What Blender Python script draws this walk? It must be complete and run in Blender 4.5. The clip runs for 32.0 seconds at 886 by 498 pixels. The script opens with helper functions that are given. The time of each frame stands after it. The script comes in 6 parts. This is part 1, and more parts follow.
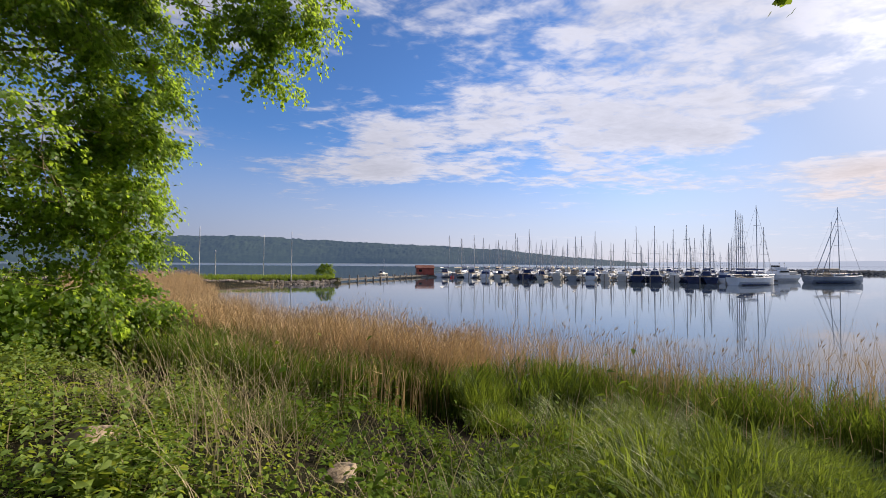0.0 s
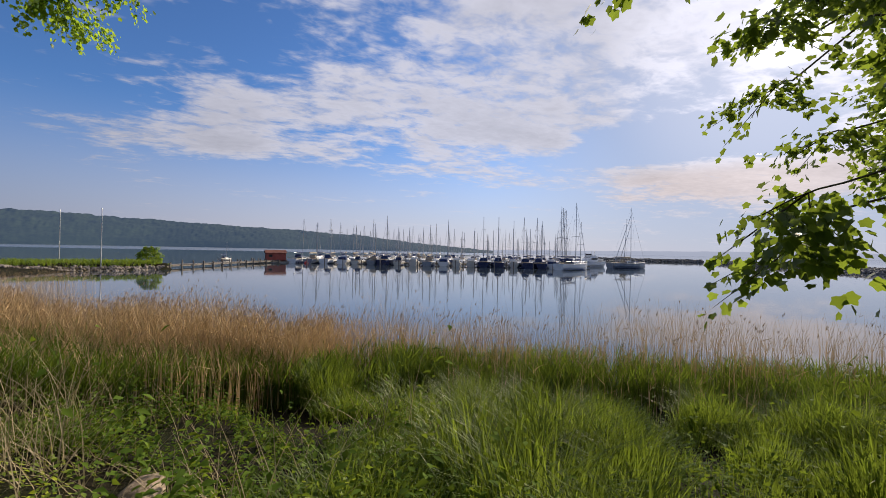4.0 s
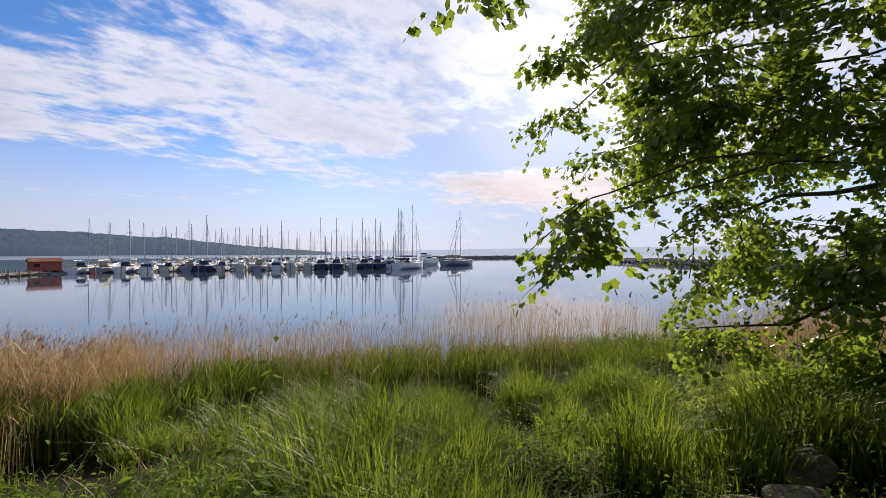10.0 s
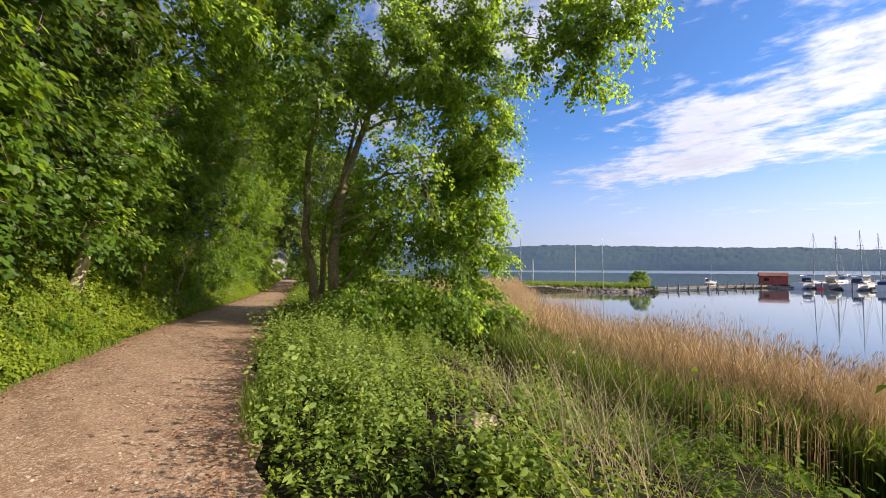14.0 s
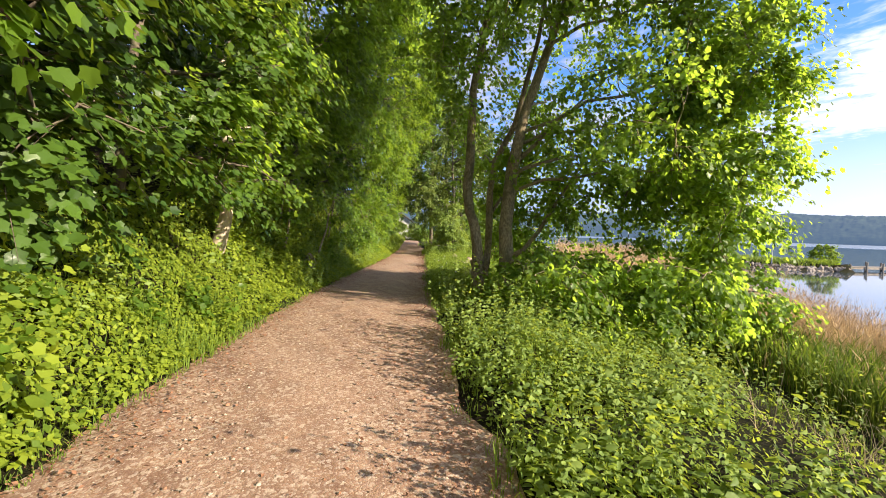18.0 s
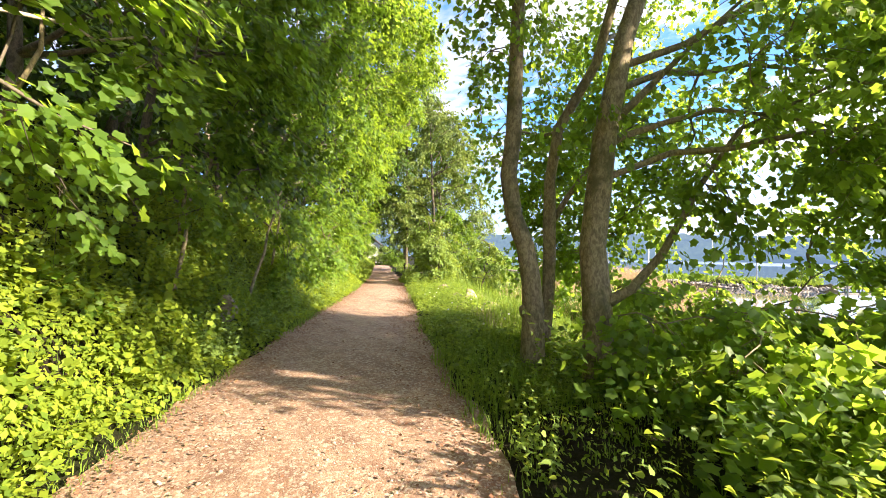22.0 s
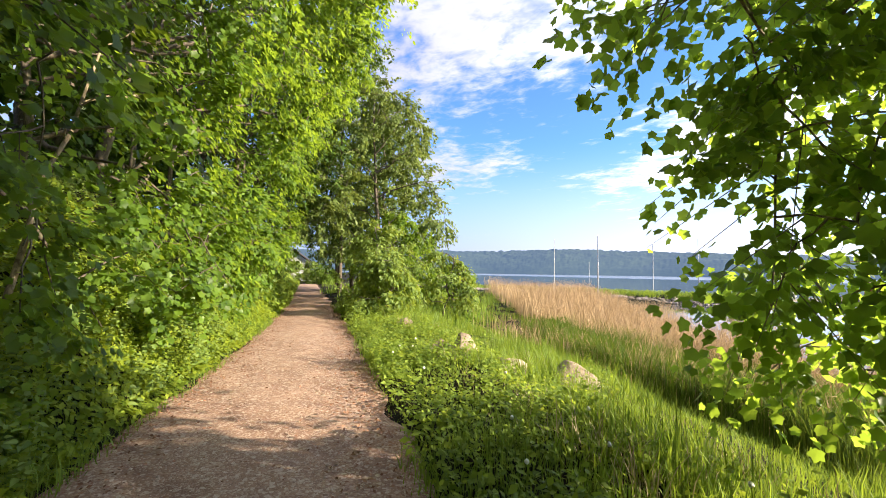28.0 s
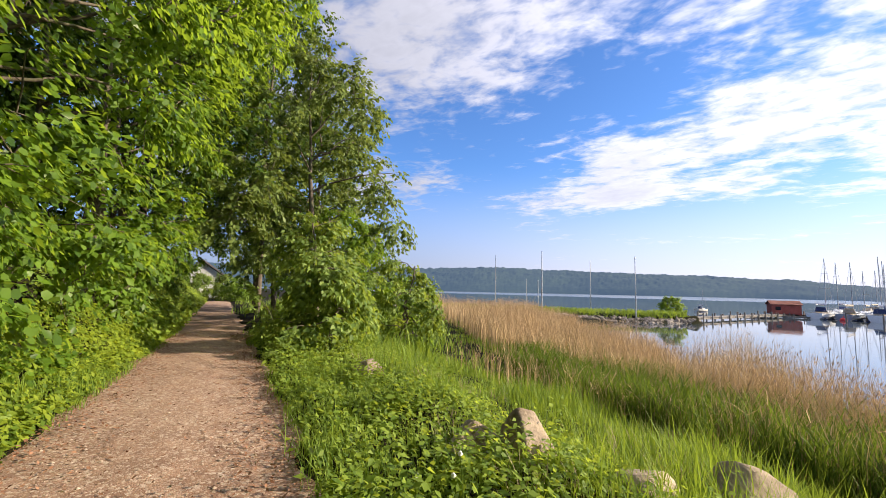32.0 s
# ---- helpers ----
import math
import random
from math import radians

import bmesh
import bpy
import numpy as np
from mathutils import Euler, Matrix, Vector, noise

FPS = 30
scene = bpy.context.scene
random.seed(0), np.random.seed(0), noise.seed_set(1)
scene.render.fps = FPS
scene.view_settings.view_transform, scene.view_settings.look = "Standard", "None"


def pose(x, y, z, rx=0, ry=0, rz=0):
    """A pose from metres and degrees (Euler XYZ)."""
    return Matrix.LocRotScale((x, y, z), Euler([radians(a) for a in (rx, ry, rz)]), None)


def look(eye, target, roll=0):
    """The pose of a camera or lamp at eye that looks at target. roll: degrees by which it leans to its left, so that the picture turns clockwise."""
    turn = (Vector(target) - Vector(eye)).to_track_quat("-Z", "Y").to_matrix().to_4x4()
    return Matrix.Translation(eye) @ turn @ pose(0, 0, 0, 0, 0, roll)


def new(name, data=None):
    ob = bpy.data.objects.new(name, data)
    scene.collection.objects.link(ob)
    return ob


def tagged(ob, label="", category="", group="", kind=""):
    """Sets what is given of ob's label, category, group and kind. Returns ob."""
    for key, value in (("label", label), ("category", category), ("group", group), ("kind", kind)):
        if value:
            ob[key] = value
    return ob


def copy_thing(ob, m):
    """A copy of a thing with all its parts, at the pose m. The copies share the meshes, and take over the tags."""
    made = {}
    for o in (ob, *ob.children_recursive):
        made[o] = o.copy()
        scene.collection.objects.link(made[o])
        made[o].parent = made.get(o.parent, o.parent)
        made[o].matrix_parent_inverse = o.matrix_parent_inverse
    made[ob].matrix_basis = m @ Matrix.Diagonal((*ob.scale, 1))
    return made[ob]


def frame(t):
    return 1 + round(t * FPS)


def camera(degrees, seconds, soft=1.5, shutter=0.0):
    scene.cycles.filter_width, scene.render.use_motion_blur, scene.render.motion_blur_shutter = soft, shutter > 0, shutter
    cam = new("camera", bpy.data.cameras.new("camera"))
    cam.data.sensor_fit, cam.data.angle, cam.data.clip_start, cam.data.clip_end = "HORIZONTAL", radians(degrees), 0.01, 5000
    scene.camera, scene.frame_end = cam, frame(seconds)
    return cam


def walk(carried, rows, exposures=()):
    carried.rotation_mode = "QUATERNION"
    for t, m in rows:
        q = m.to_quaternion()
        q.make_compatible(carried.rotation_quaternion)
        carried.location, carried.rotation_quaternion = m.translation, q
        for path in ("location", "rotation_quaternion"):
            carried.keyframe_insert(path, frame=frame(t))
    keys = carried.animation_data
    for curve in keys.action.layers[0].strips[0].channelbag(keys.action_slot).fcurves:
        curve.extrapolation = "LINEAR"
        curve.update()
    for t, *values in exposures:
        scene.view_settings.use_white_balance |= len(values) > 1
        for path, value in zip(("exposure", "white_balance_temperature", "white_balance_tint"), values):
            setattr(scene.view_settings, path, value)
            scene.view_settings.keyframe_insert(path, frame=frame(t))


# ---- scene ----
cam = camera(93.2, 32.0, soft=0.55)
# seconds, eye, tilt, lean, heading
PATH = [
    (0.0, 0.001, -0.001, 1.568, 91.89, -0.38, -0.00),
    (0.5, -0.005, 0.005, 1.568, 92.04, -0.49, -3.38),
    (1.0, 0.004, 0.004, 1.563, 92.21, -0.97, -7.21),
    (1.5, 0.025, 0.012, 1.556, 92.29, -1.54, -10.49),
    (2.0, 0.053, 0.029, 1.554, 92.26, -1.87, -13.33),
    (2.5, 0.073, 0.039, 1.552, 91.94, -1.84, -15.08),
    (4.5, 0.181, 0.040, 1.537, 89.79, -0.64, -21.42),
    (5.0, 0.155, 0.052, 1.542, 89.79, 0.10, -24.51),
    (5.5, 0.141, 0.077, 1.540, 89.52, 0.79, -28.17),
    (6.0, 0.126, 0.093, 1.535, 88.98, 0.70, -32.06),
    (6.5, 0.140, 0.097, 1.542, 88.33, -0.64, -33.98),
    (7.0, 0.183, 0.098, 1.548, 88.51, -1.18, -37.12),
    (7.5, 0.208, 0.082, 1.555, 88.84, -1.43, -40.50),
    (8.0, 0.232, 0.067, 1.558, 89.46, -1.25, -45.10),
    (8.5, 0.252, 0.048, 1.554, 89.90, -1.01, -49.05),
    (9.0, 0.249, 0.039, 1.549, 90.30, -0.42, -49.64),
    (9.5, 0.224, 0.042, 1.550, 90.31, -0.06, -44.84),
    (10.0, 0.208, 0.036, 1.549, 90.48, 0.28, -40.94),
    (10.5, 0.216, 0.046, 1.543, 90.64, 0.23, -40.29),
    (11.0, 0.220, 0.056, 1.547, 90.62, -0.26, -39.33),
    (11.5, 0.185, 0.071, 1.545, 90.40, -0.90, -36.20),
    (12.0, 0.093, 0.100, 1.545, 90.31, -0.67, -29.45),
    (12.5, -0.033, 0.125, 1.528, 90.70, -0.76, -14.05),
    (13.0, -0.168, 0.147, 1.519, 91.68, 0.15, 11.52),
    (13.5, -0.355, 0.213, 1.545, 92.53, 1.81, 28.94),
    (14.0, -0.587, 0.230, 1.558, 92.71, -0.11, 40.35),
    (14.5, -0.909, 0.190, 1.553, 92.60, -0.49, 48.52),
    (15.0, -1.312, 0.236, 1.563, 92.20, -0.96, 53.41),
    (15.5, -1.770, 0.354, 1.565, 91.88, -0.23, 55.35),
    (17.5, -3.714, 0.913, 1.566, 88.88, -0.24, 55.98),
    (18.0, -4.269, 1.060, 1.570, 87.44, -1.82, 55.10),
    (18.5, -4.879, 1.309, 1.551, 87.56, -0.31, 54.63),
    (19.0, -5.506, 1.550, 1.539, 88.15, -1.42, 53.11),
    (19.5, -6.071, 1.774, 1.539, 88.86, -0.94, 52.49),
    (20.0, -6.576, 2.020, 1.541, 89.51, -2.37, 51.63),
    (20.5, -7.106, 2.255, 1.562, 90.26, -3.19, 51.34),
    (21.0, -7.600, 2.601, 1.568, 90.10, -0.84, 51.11),
    (21.5, -8.141, 2.869, 1.551, 90.19, -2.70, 50.91),
    (22.0, -8.591, 3.125, 1.534, 90.77, -1.22, 50.60),
    (22.5, -9.123, 3.385, 1.539, 90.86, -1.60, 50.43),
    (23.0, -9.600, 3.648, 1.546, 91.12, -1.26, 50.42),
    (23.5, -10.056, 3.978, 1.550, 90.99, -1.38, 49.89),
    (24.0, -10.509, 4.265, 1.564, 91.05, -1.97, 49.76),
    (24.5, -10.943, 4.601, 1.557, 91.06, -2.09, 48.91),
    (25.0, -11.468, 4.865, 1.529, 90.77, -1.53, 48.44),
    (25.5, -11.877, 5.129, 1.522, 90.82, -2.55, 47.61),
    (27.5, -13.359, 6.058, 1.571, 92.70, -3.09, 42.76),
    (28.0, -13.725, 6.275, 1.580, 93.09, -0.92, 41.19),
    (28.5, -14.141, 6.530, 1.590, 94.29, -1.99, 39.23),
    (29.0, -14.547, 6.872, 1.574, 94.81, -2.08, 35.94),
    (29.5, -15.001, 7.225, 1.563, 95.54, -2.40, 34.33),
    (30.0, -15.488, 7.518, 1.561, 96.02, -2.62, 34.08),
    (30.5, -15.921, 7.840, 1.534, 96.63, -1.47, 34.78),
    (31.0, -16.401, 8.106, 1.512, 96.61, -1.68, 35.93),
    (31.5, -16.825, 8.445, 1.489, 95.97, -1.63, 35.69),
    (32.0, -17.277, 8.808, 1.485, 95.58, -1.30, 31.43),
]
EXPOSURES = [(0.0, 0.52), (2.0, 0.27), (4.0, 0.24), (6.0, 0.22), (9.0, 0.6), (12.0, 0.6), (12.5, 0.4), (13.0, 0.15), (13.5, 0.5), (14.0, 1.03), (15.5, 1.3), (18.0, 1.55), (21.0, 2.1), (23.0, 2.65), (25.0, 2.8), (27.5, 1.95), (29.0, 1.5), (30.5, 1.27), (32.0, 1.15)]
walk(cam, [(t, pose(*m)) for t, *m in PATH], EXPOSURES)

# ---- sky and sun ----
SUN_AZ, SUN_EL = radians(58.3), radians(22.8)
SUN_DIR = (math.cos(SUN_EL) * math.sin(SUN_AZ), math.cos(SUN_EL) * math.cos(SUN_AZ), math.sin(SUN_EL))


class Nodes:
    """Short hand for building a node tree."""

    def __init__(self, tree):
        self.t = tree
        tree.nodes.clear()

    def add(self, kind, **ins):
        n = self.t.nodes.new(kind)
        for k, v in ins.items():
            self.put(n, k.replace("_", " "), v)
        return n

    def put(self, n, key, v):
        sock = n.inputs[int(key[1:])] if key[0] == "i" and key[1:].isdigit() else n.inputs[key]
        if isinstance(v, bpy.types.NodeSocket):
            self.t.links.new(v, sock)
        else:
            sock.default_value = v

    def math(self, op, a, b=0.0, clamp=False):
        n = self.t.nodes.new("ShaderNodeMath")
        n.operation, n.use_clamp = op, clamp
        self.put(n, "i0", a)
        self.put(n, "i1", b)
        return n.outputs[0]

    def span(self, v, a, b, c=0.0, d=1.0, smooth=True):
        n = self.t.nodes.new("ShaderNodeMapRange")
        n.interpolation_type = "SMOOTHSTEP" if smooth else "LINEAR"
        for k, x in zip(("Value", "From Min", "From Max", "To Min", "To Max"), (v, a, b, c, d)):
            self.put(n, k, x)
        return n.outputs[0]

    def mix(self, f, a, b, kind="MIX"):
        n = self.t.nodes.new("ShaderNodeMix")
        n.data_type, n.blend_type = "RGBA", kind
        self.put(n, "i0", f)
        self.put(n, "i6", a)
        self.put(n, "i7", b)
        return n.outputs[2]

    def noise(self, vec, scale, detail=4.0, rough=0.55, warp=0.0):
        n = self.t.nodes.new("ShaderNodeTexNoise")
        if vec is not None:
            self.put(n, "Vector", vec)
        for k, x in (("Scale", scale), ("Detail", detail), ("Roughness", rough), ("Distortion", warp)):
            self.put(n, k, x)
        return n.outputs["Fac"]


world = bpy.data.worlds.new("sky")
scene.world = world
world.use_nodes = True
w = Nodes(world.node_tree)
sky = w.add("ShaderNodeTexSky")
sky.sky_type, sky.sun_disc, sky.sun_elevation, sky.sun_rotation = "NISHITA", False, SUN_EL, SUN_AZ
sky.air_density, sky.dust_density, sky.ozone_density = 1.0, 0.6, 2.0
way = w.add("ShaderNodeTexCoord").outputs["Generated"]
sep = w.add("ShaderNodeSeparateXYZ", Vector=way)
up = w.math("MAXIMUM", sep.outputs["Z"], 0.015)
den = w.math("ADD", up, 0.07)
flat = w.add("ShaderNodeCombineXYZ", X=w.math("DIVIDE", sep.outputs["X"], den), Y=w.math("DIVIDE", sep.outputs["Y"], den))
turn = w.add("ShaderNodeMapping", Vector=flat.outputs[0])
turn.inputs["Rotation"].default_value = (0, 0, radians(-35))
turn.inputs["Scale"].default_value = (1.0, 1.35, 1.0)
big = w.noise(turn.outputs[0], 0.75, 3.0, 0.5, 0.4)
puffs = w.noise(turn.outputs[0], 4.4, 4.0, 0.60, 0.35)
fine = w.noise(turn.outputs[0], 13.0, 3.0, 0.55, 0.5)


def toward(az, el, inner, outer):
    """1 within inner degrees of a direction of the sky, 0 beyond outer."""
    d = w.add("ShaderNodeVectorMath")
    d.operation = "DOT_PRODUCT"
    w.put(d, "i0", way)
    a, e = radians(az), radians(el)
    d.inputs[1].default_value = (math.cos(e) * math.sin(a), math.cos(e) * math.cos(a), math.sin(e))
    return w.span(d.outputs["Value"], math.cos(radians(outer)), math.cos(radians(inner)))


near_sun = toward(58.3, 22.8, 4, 38)
cover = w.math("ADD", w.math("MULTIPLY", big, 1.6), w.math("MULTIPLY", puffs, 1.0))
cover = w.math("ADD", cover, w.math("MULTIPLY", fine, 0.44))
cover = w.math("ADD", cover, w.math("MULTIPLY", near_sun, 0.12))
cover = w.math("SUBTRACT", cover, w.math("MULTIPLY", toward(-10, 23, 1, 12), 0.06))
cover = w.math("SUBTRACT", cover, w.math("MULTIPLY", toward(-34, 16, 1, 14), 0.16))
cover = w.math("ADD", cover, w.math("MULTIPLY", toward(14, 20, 2, 20), 0.06))
for az, el, wide, much in ((48, 14, 8, 0.10), (-20, 18, 11, 0.18), (-3, 20, 10, 0.10), (2, 8, 10, 0.10)):
    cover = w.math("SUBTRACT", cover, w.math("MULTIPLY", toward(az, el, 1, wide), much))
for az, el, wide, much in ((-27, 32, 14, 0.14), (-8, 14, 6, 0.16), (0, 14, 14, 0.10), (8, 28, 14, 0.12), (28, 22, 14, 0.12), (-40, 12, 9, 0.12)):
    cover = w.math("ADD", cover, w.math("MULTIPLY", toward(az, el, 1, wide), much))
low = w.span(sep.outputs["Z"], 0.10, 0.24, -0.40, 0.0)
cover = w.math("ADD", cover, low)
# more cloud overhead, out of view, added to raise the fill light
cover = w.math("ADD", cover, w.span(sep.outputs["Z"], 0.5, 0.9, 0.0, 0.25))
# a clear slot below the sun, and a bank of low warm cloud under it
slot = w.math("MULTIPLY", toward(49, 13, 6, 15), w.math("MULTIPLY", w.span(sep.outputs["Z"], 0.185, 0.215), w.span(sep.outputs["Z"], 0.245, 0.29, 1.0, 0.0)))
band = w.math("MULTIPLY", toward(54, 9, 6, 17), w.math("MULTIPLY", w.span(sep.outputs["Z"], 0.07, 0.13), w.span(sep.outputs["Z"], 0.155, 0.20, 1.0, 0.0)))
cover = w.math("ADD", w.math("SUBTRACT", cover, w.math("MULTIPLY", slot, 0.75)), w.math("MULTIPLY", band, 0.52))
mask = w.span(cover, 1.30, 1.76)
shade = w.math("MULTIPLY", w.span(cover, 1.64, 2.10, 1.0, 0.84), w.span(puffs, 0.35, 0.62, 0.90, 1.05))
glare = w.math("ADD", w.math("MULTIPLY", toward(58.3, 22.8, 0, 19), 4.5), w.math("MULTIPLY", toward(58.3, 22.8, 0, 4), 16.0))
sunward = toward(58.3, 22.8, 35, 115)
bright = w.math("MULTIPLY", w.math("ADD", w.math("ADD", 3.1, w.math("MULTIPLY", sunward, 5.3)), glare), shade)
cloud = w.add("ShaderNodeVectorMath")
cloud.operation = "SCALE"
cloud.inputs[0].default_value = (0.94, 0.93, 1.06)
w.put(cloud, "Scale", bright)
cloud_col = w.mix(band, cloud.outputs[0], w.mix(1.0, cloud.outputs[0], (1.13, 1.0, 0.88, 1.0), "MULTIPLY"))
haze = w.span(sep.outputs["Z"], -0.02, 0.30, 0.86, 0.0)
blue = w.mix(1.0, sky.outputs[0], (0.70, 1.04, 1.58, 1.0), "MULTIPLY")
base = w.mix(haze, blue, w.mix(sunward, (2.4, 2.45, 3.8, 1.0), (7.4, 6.9, 8.2, 1.0)))
base = w.mix(w.math("MULTIPLY", near_sun, 0.9), base, (4.9, 5.5, 7.5, 1.0))
veil = w.add("ShaderNodeVectorMath")
veil.operation = "SCALE"
veil.inputs[0].default_value = (1.15, 0.96, 0.80)
w.put(veil, "Scale", w.math("MULTIPLY", glare, 0.38))
base = w.mix(1.0, base, veil.outputs[0], "ADD")
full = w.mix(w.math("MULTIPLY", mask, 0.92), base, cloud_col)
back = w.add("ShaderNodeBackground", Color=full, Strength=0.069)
w.add("ShaderNodeOutputWorld", Surface=back.outputs[0])

lamp = bpy.data.lights.new("sun", "SUN")
lamp.energy, lamp.angle, lamp.color = 4.9, radians(0.8), (1.0, 0.85, 0.64)
sun = new("sun", lamp)
sun.matrix_world = look((60, 40, 60), Vector((60, 40, 60)) - Vector(SUN_DIR))

# ---- materials ----
def material(name):
    m = bpy.data.materials.new(name)
    m.use_nodes = True
    return m, Nodes(m.node_tree)


def finish(n, shader, bump=None):
    n.add("ShaderNodeOutputMaterial", Surface=shader)


def relief(n, height, strength, distance):
    b = n.add("ShaderNodeBump", Height=height, Strength=strength, Distance=distance)
    return b.outputs[0]


def leafy(name, dark, light, through_col, glow=0.45, gloss=0.42, patch=0.5, sheen=0.16):
    """A leaf: matt and a little waxy on top, light shining through it; every leaf its own tone."""
    m, n = material(name)
    geo = n.add("ShaderNodeNewGeometry")
    co = n.add("ShaderNodeTexCoord").outputs["Object"]
    tone = n.math("ADD", n.math("MULTIPLY", geo.outputs["Random Per Island"], 0.7), n.math("MULTIPLY", n.noise(co, patch, 2.0), 0.5))
    tone = n.math("SUBTRACT", tone, 0.1, True)
    col = n.mix(tone, (*dark, 1), (*light, 1))
    thr = n.mix(tone, (*[c * 0.45 for c in through_col], 1), (*through_col, 1))
    vein = n.noise(co, 60.0, 2.0)
    p = n.add("ShaderNodeBsdfPrincipled", Base_Color=col, Roughness=n.span(vein, 0.3, 0.7, gloss - 0.08, gloss + 0.12))
    p.inputs["Specular IOR Level"].default_value = sheen
    tr = n.add("ShaderNodeBsdfTranslucent", Color=thr)
    mx = n.add("ShaderNodeMixShader", i0=glow, i1=p.outputs[0], i2=tr.outputs[0])
    finish(n, mx.outputs[0])
    return m


def plain(name, a, b, rough=0.6, scale=3.0, fine=40.0, metal=0.0, bump=0.0, dist=0.01, spec=0.5):
    """Paint, wood, stone: two tones at two scales, with fine relief."""
    m, n = material(name)
    co = n.add("ShaderNodeTexCoord").outputs["Object"]
    big, small = n.noise(co, scale, 3.0), n.noise(co, fine, 4.0, 0.6)
    f = n.span(n.math("ADD", n.math("MULTIPLY", big, 0.65), n.math("MULTIPLY", small, 0.35)), 0.36, 0.64)
    p = n.add("ShaderNodeBsdfPrincipled", Base_Color=n.mix(f, (*a, 1), (*b, 1)), Metallic=metal, Roughness=n.span(small, 0.3, 0.7, rough - 0.08, rough + 0.1))
    p.inputs["Specular IOR Level"].default_value = spec
    if bump:
        n.put(p, "Normal", relief(n, small, bump, dist))
    finish(n, p.outputs[0])
    return m


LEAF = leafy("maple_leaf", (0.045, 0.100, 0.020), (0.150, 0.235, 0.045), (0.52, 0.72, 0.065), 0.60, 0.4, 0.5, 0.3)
# darker copy of the sycamore leaf: its backlit shade is put into the colour
LEAF_LOOKOUT = leafy("shade_toned_leaf", (0.026, 0.066, 0.014), (0.095, 0.165, 0.032), (0.36, 0.49, 0.055), 0.48, 0.36, 0.9, 0.42)
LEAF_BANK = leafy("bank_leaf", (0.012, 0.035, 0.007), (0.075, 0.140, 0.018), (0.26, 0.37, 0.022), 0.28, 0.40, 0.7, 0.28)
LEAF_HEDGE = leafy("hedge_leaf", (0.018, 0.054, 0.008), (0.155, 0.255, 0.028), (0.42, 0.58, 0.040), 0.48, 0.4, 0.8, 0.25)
LEAF_SHORE = leafy("alder_leaf", (0.075, 0.125, 0.030), (0.19, 0.245, 0.065), (0.33, 0.40, 0.07), 0.38)
LEAF_LOW = leafy("nettle_leaf", (0.060, 0.120, 0.028), (0.27, 0.36, 0.090), (0.47, 0.56, 0.06), 0.44, 0.5)
LEAF_HERB = leafy("herb_leaf", (0.050, 0.110, 0.014), (0.29, 0.355, 0.035), (0.52, 0.60, 0.035), 0.46, 0.6)
LEAF_VERGE = leafy("bramble_leaf", (0.060, 0.125, 0.018), (0.28, 0.37, 0.055), (0.54, 0.64, 0.06), 0.46, 0.5)
GRASS_MEADOW = leafy("meadow_blade", (0.055, 0.115, 0.020), (0.25, 0.35, 0.060), (0.42, 0.54, 0.05), 0.40, 0.55, 1.6)
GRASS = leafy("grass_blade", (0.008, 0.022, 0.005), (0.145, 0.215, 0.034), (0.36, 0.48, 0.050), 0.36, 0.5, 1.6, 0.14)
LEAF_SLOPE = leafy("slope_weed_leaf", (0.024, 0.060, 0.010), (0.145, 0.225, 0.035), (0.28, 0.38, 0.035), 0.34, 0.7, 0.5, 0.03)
PEBBLE = leafy("pebble", (0.15, 0.085, 0.06), (0.58, 0.47, 0.38), (0.2, 0.1, 0.05), 0.0, 0.8)
GRASS_DRY = leafy("dry_grass", (0.27, 0.22, 0.13), (0.55, 0.46, 0.30), (0.40, 0.32, 0.18), 0.25, 0.6)
REED = leafy("reed_stem", (0.27, 0.185, 0.095), (0.76, 0.56, 0.33), (0.55, 0.40, 0.22), 0.20, 0.7, 0.12, 0.06)
REED_NEW = leafy("reed_leaf", (0.020, 0.050, 0.010), (0.135, 0.200, 0.035), (0.25, 0.34, 0.035), 0.36, 0.6, 0.5, 0.05)
PLUME = leafy("reed_plume", (0.30, 0.21, 0.13), (0.48, 0.36, 0.24), (0.40, 0.28, 0.16), 0.35, 0.8)
LITTER = leafy("leaf_litter", (0.13, 0.055, 0.03), (0.34, 0.19, 0.12), (0.2, 0.1, 0.05), 0.05, 0.8)
WHITEFLOWER = plain("white_petals", (0.72, 0.72, 0.68), (0.82, 0.82, 0.8), 0.7, 9.0, 60.0)


def bark_mat(name, a, b, moss):
    m, n = material(name)
    co = n.add("ShaderNodeTexCoord").outputs["Object"]
    mp = n.add("ShaderNodeMapping", Vector=co)
    mp.inputs["Scale"].default_value = (1.0, 1.0, 0.5)
    ridges = n.noise(mp.outputs[0], 26.0, 6.0, 0.7, 0.8)
    blots = n.noise(co, 3.2, 5.0, 0.65)
    col = n.mix(n.span(ridges, 0.35, 0.65), (*a, 1), (*b, 1))
    col = n.mix(n.span(blots, 0.50, 0.66, 0.0, 0.8), col, (*moss, 1))
    p = n.add("ShaderNodeBsdfPrincipled", Base_Color=col, Roughness=0.85, Normal=relief(n, n.math("ADD", ridges, n.math("MULTIPLY", blots, 0.6)), 0.35, 0.012))
    finish(n, p.outputs[0])
    return m


BARK = bark_mat("sycamore_bark", (0.145, 0.110, 0.065), (0.35, 0.28, 0.17), (0.095, 0.085, 0.042))
BARK_PALE = bark_mat("pale_bark", (0.30, 0.23, 0.17), (0.46, 0.38, 0.30), (0.30, 0.26, 0.17))
BARK_DARK = bark_mat("dark_bark", (0.05, 0.038, 0.027), (0.14, 0.11, 0.08), (0.08, 0.085, 0.04))

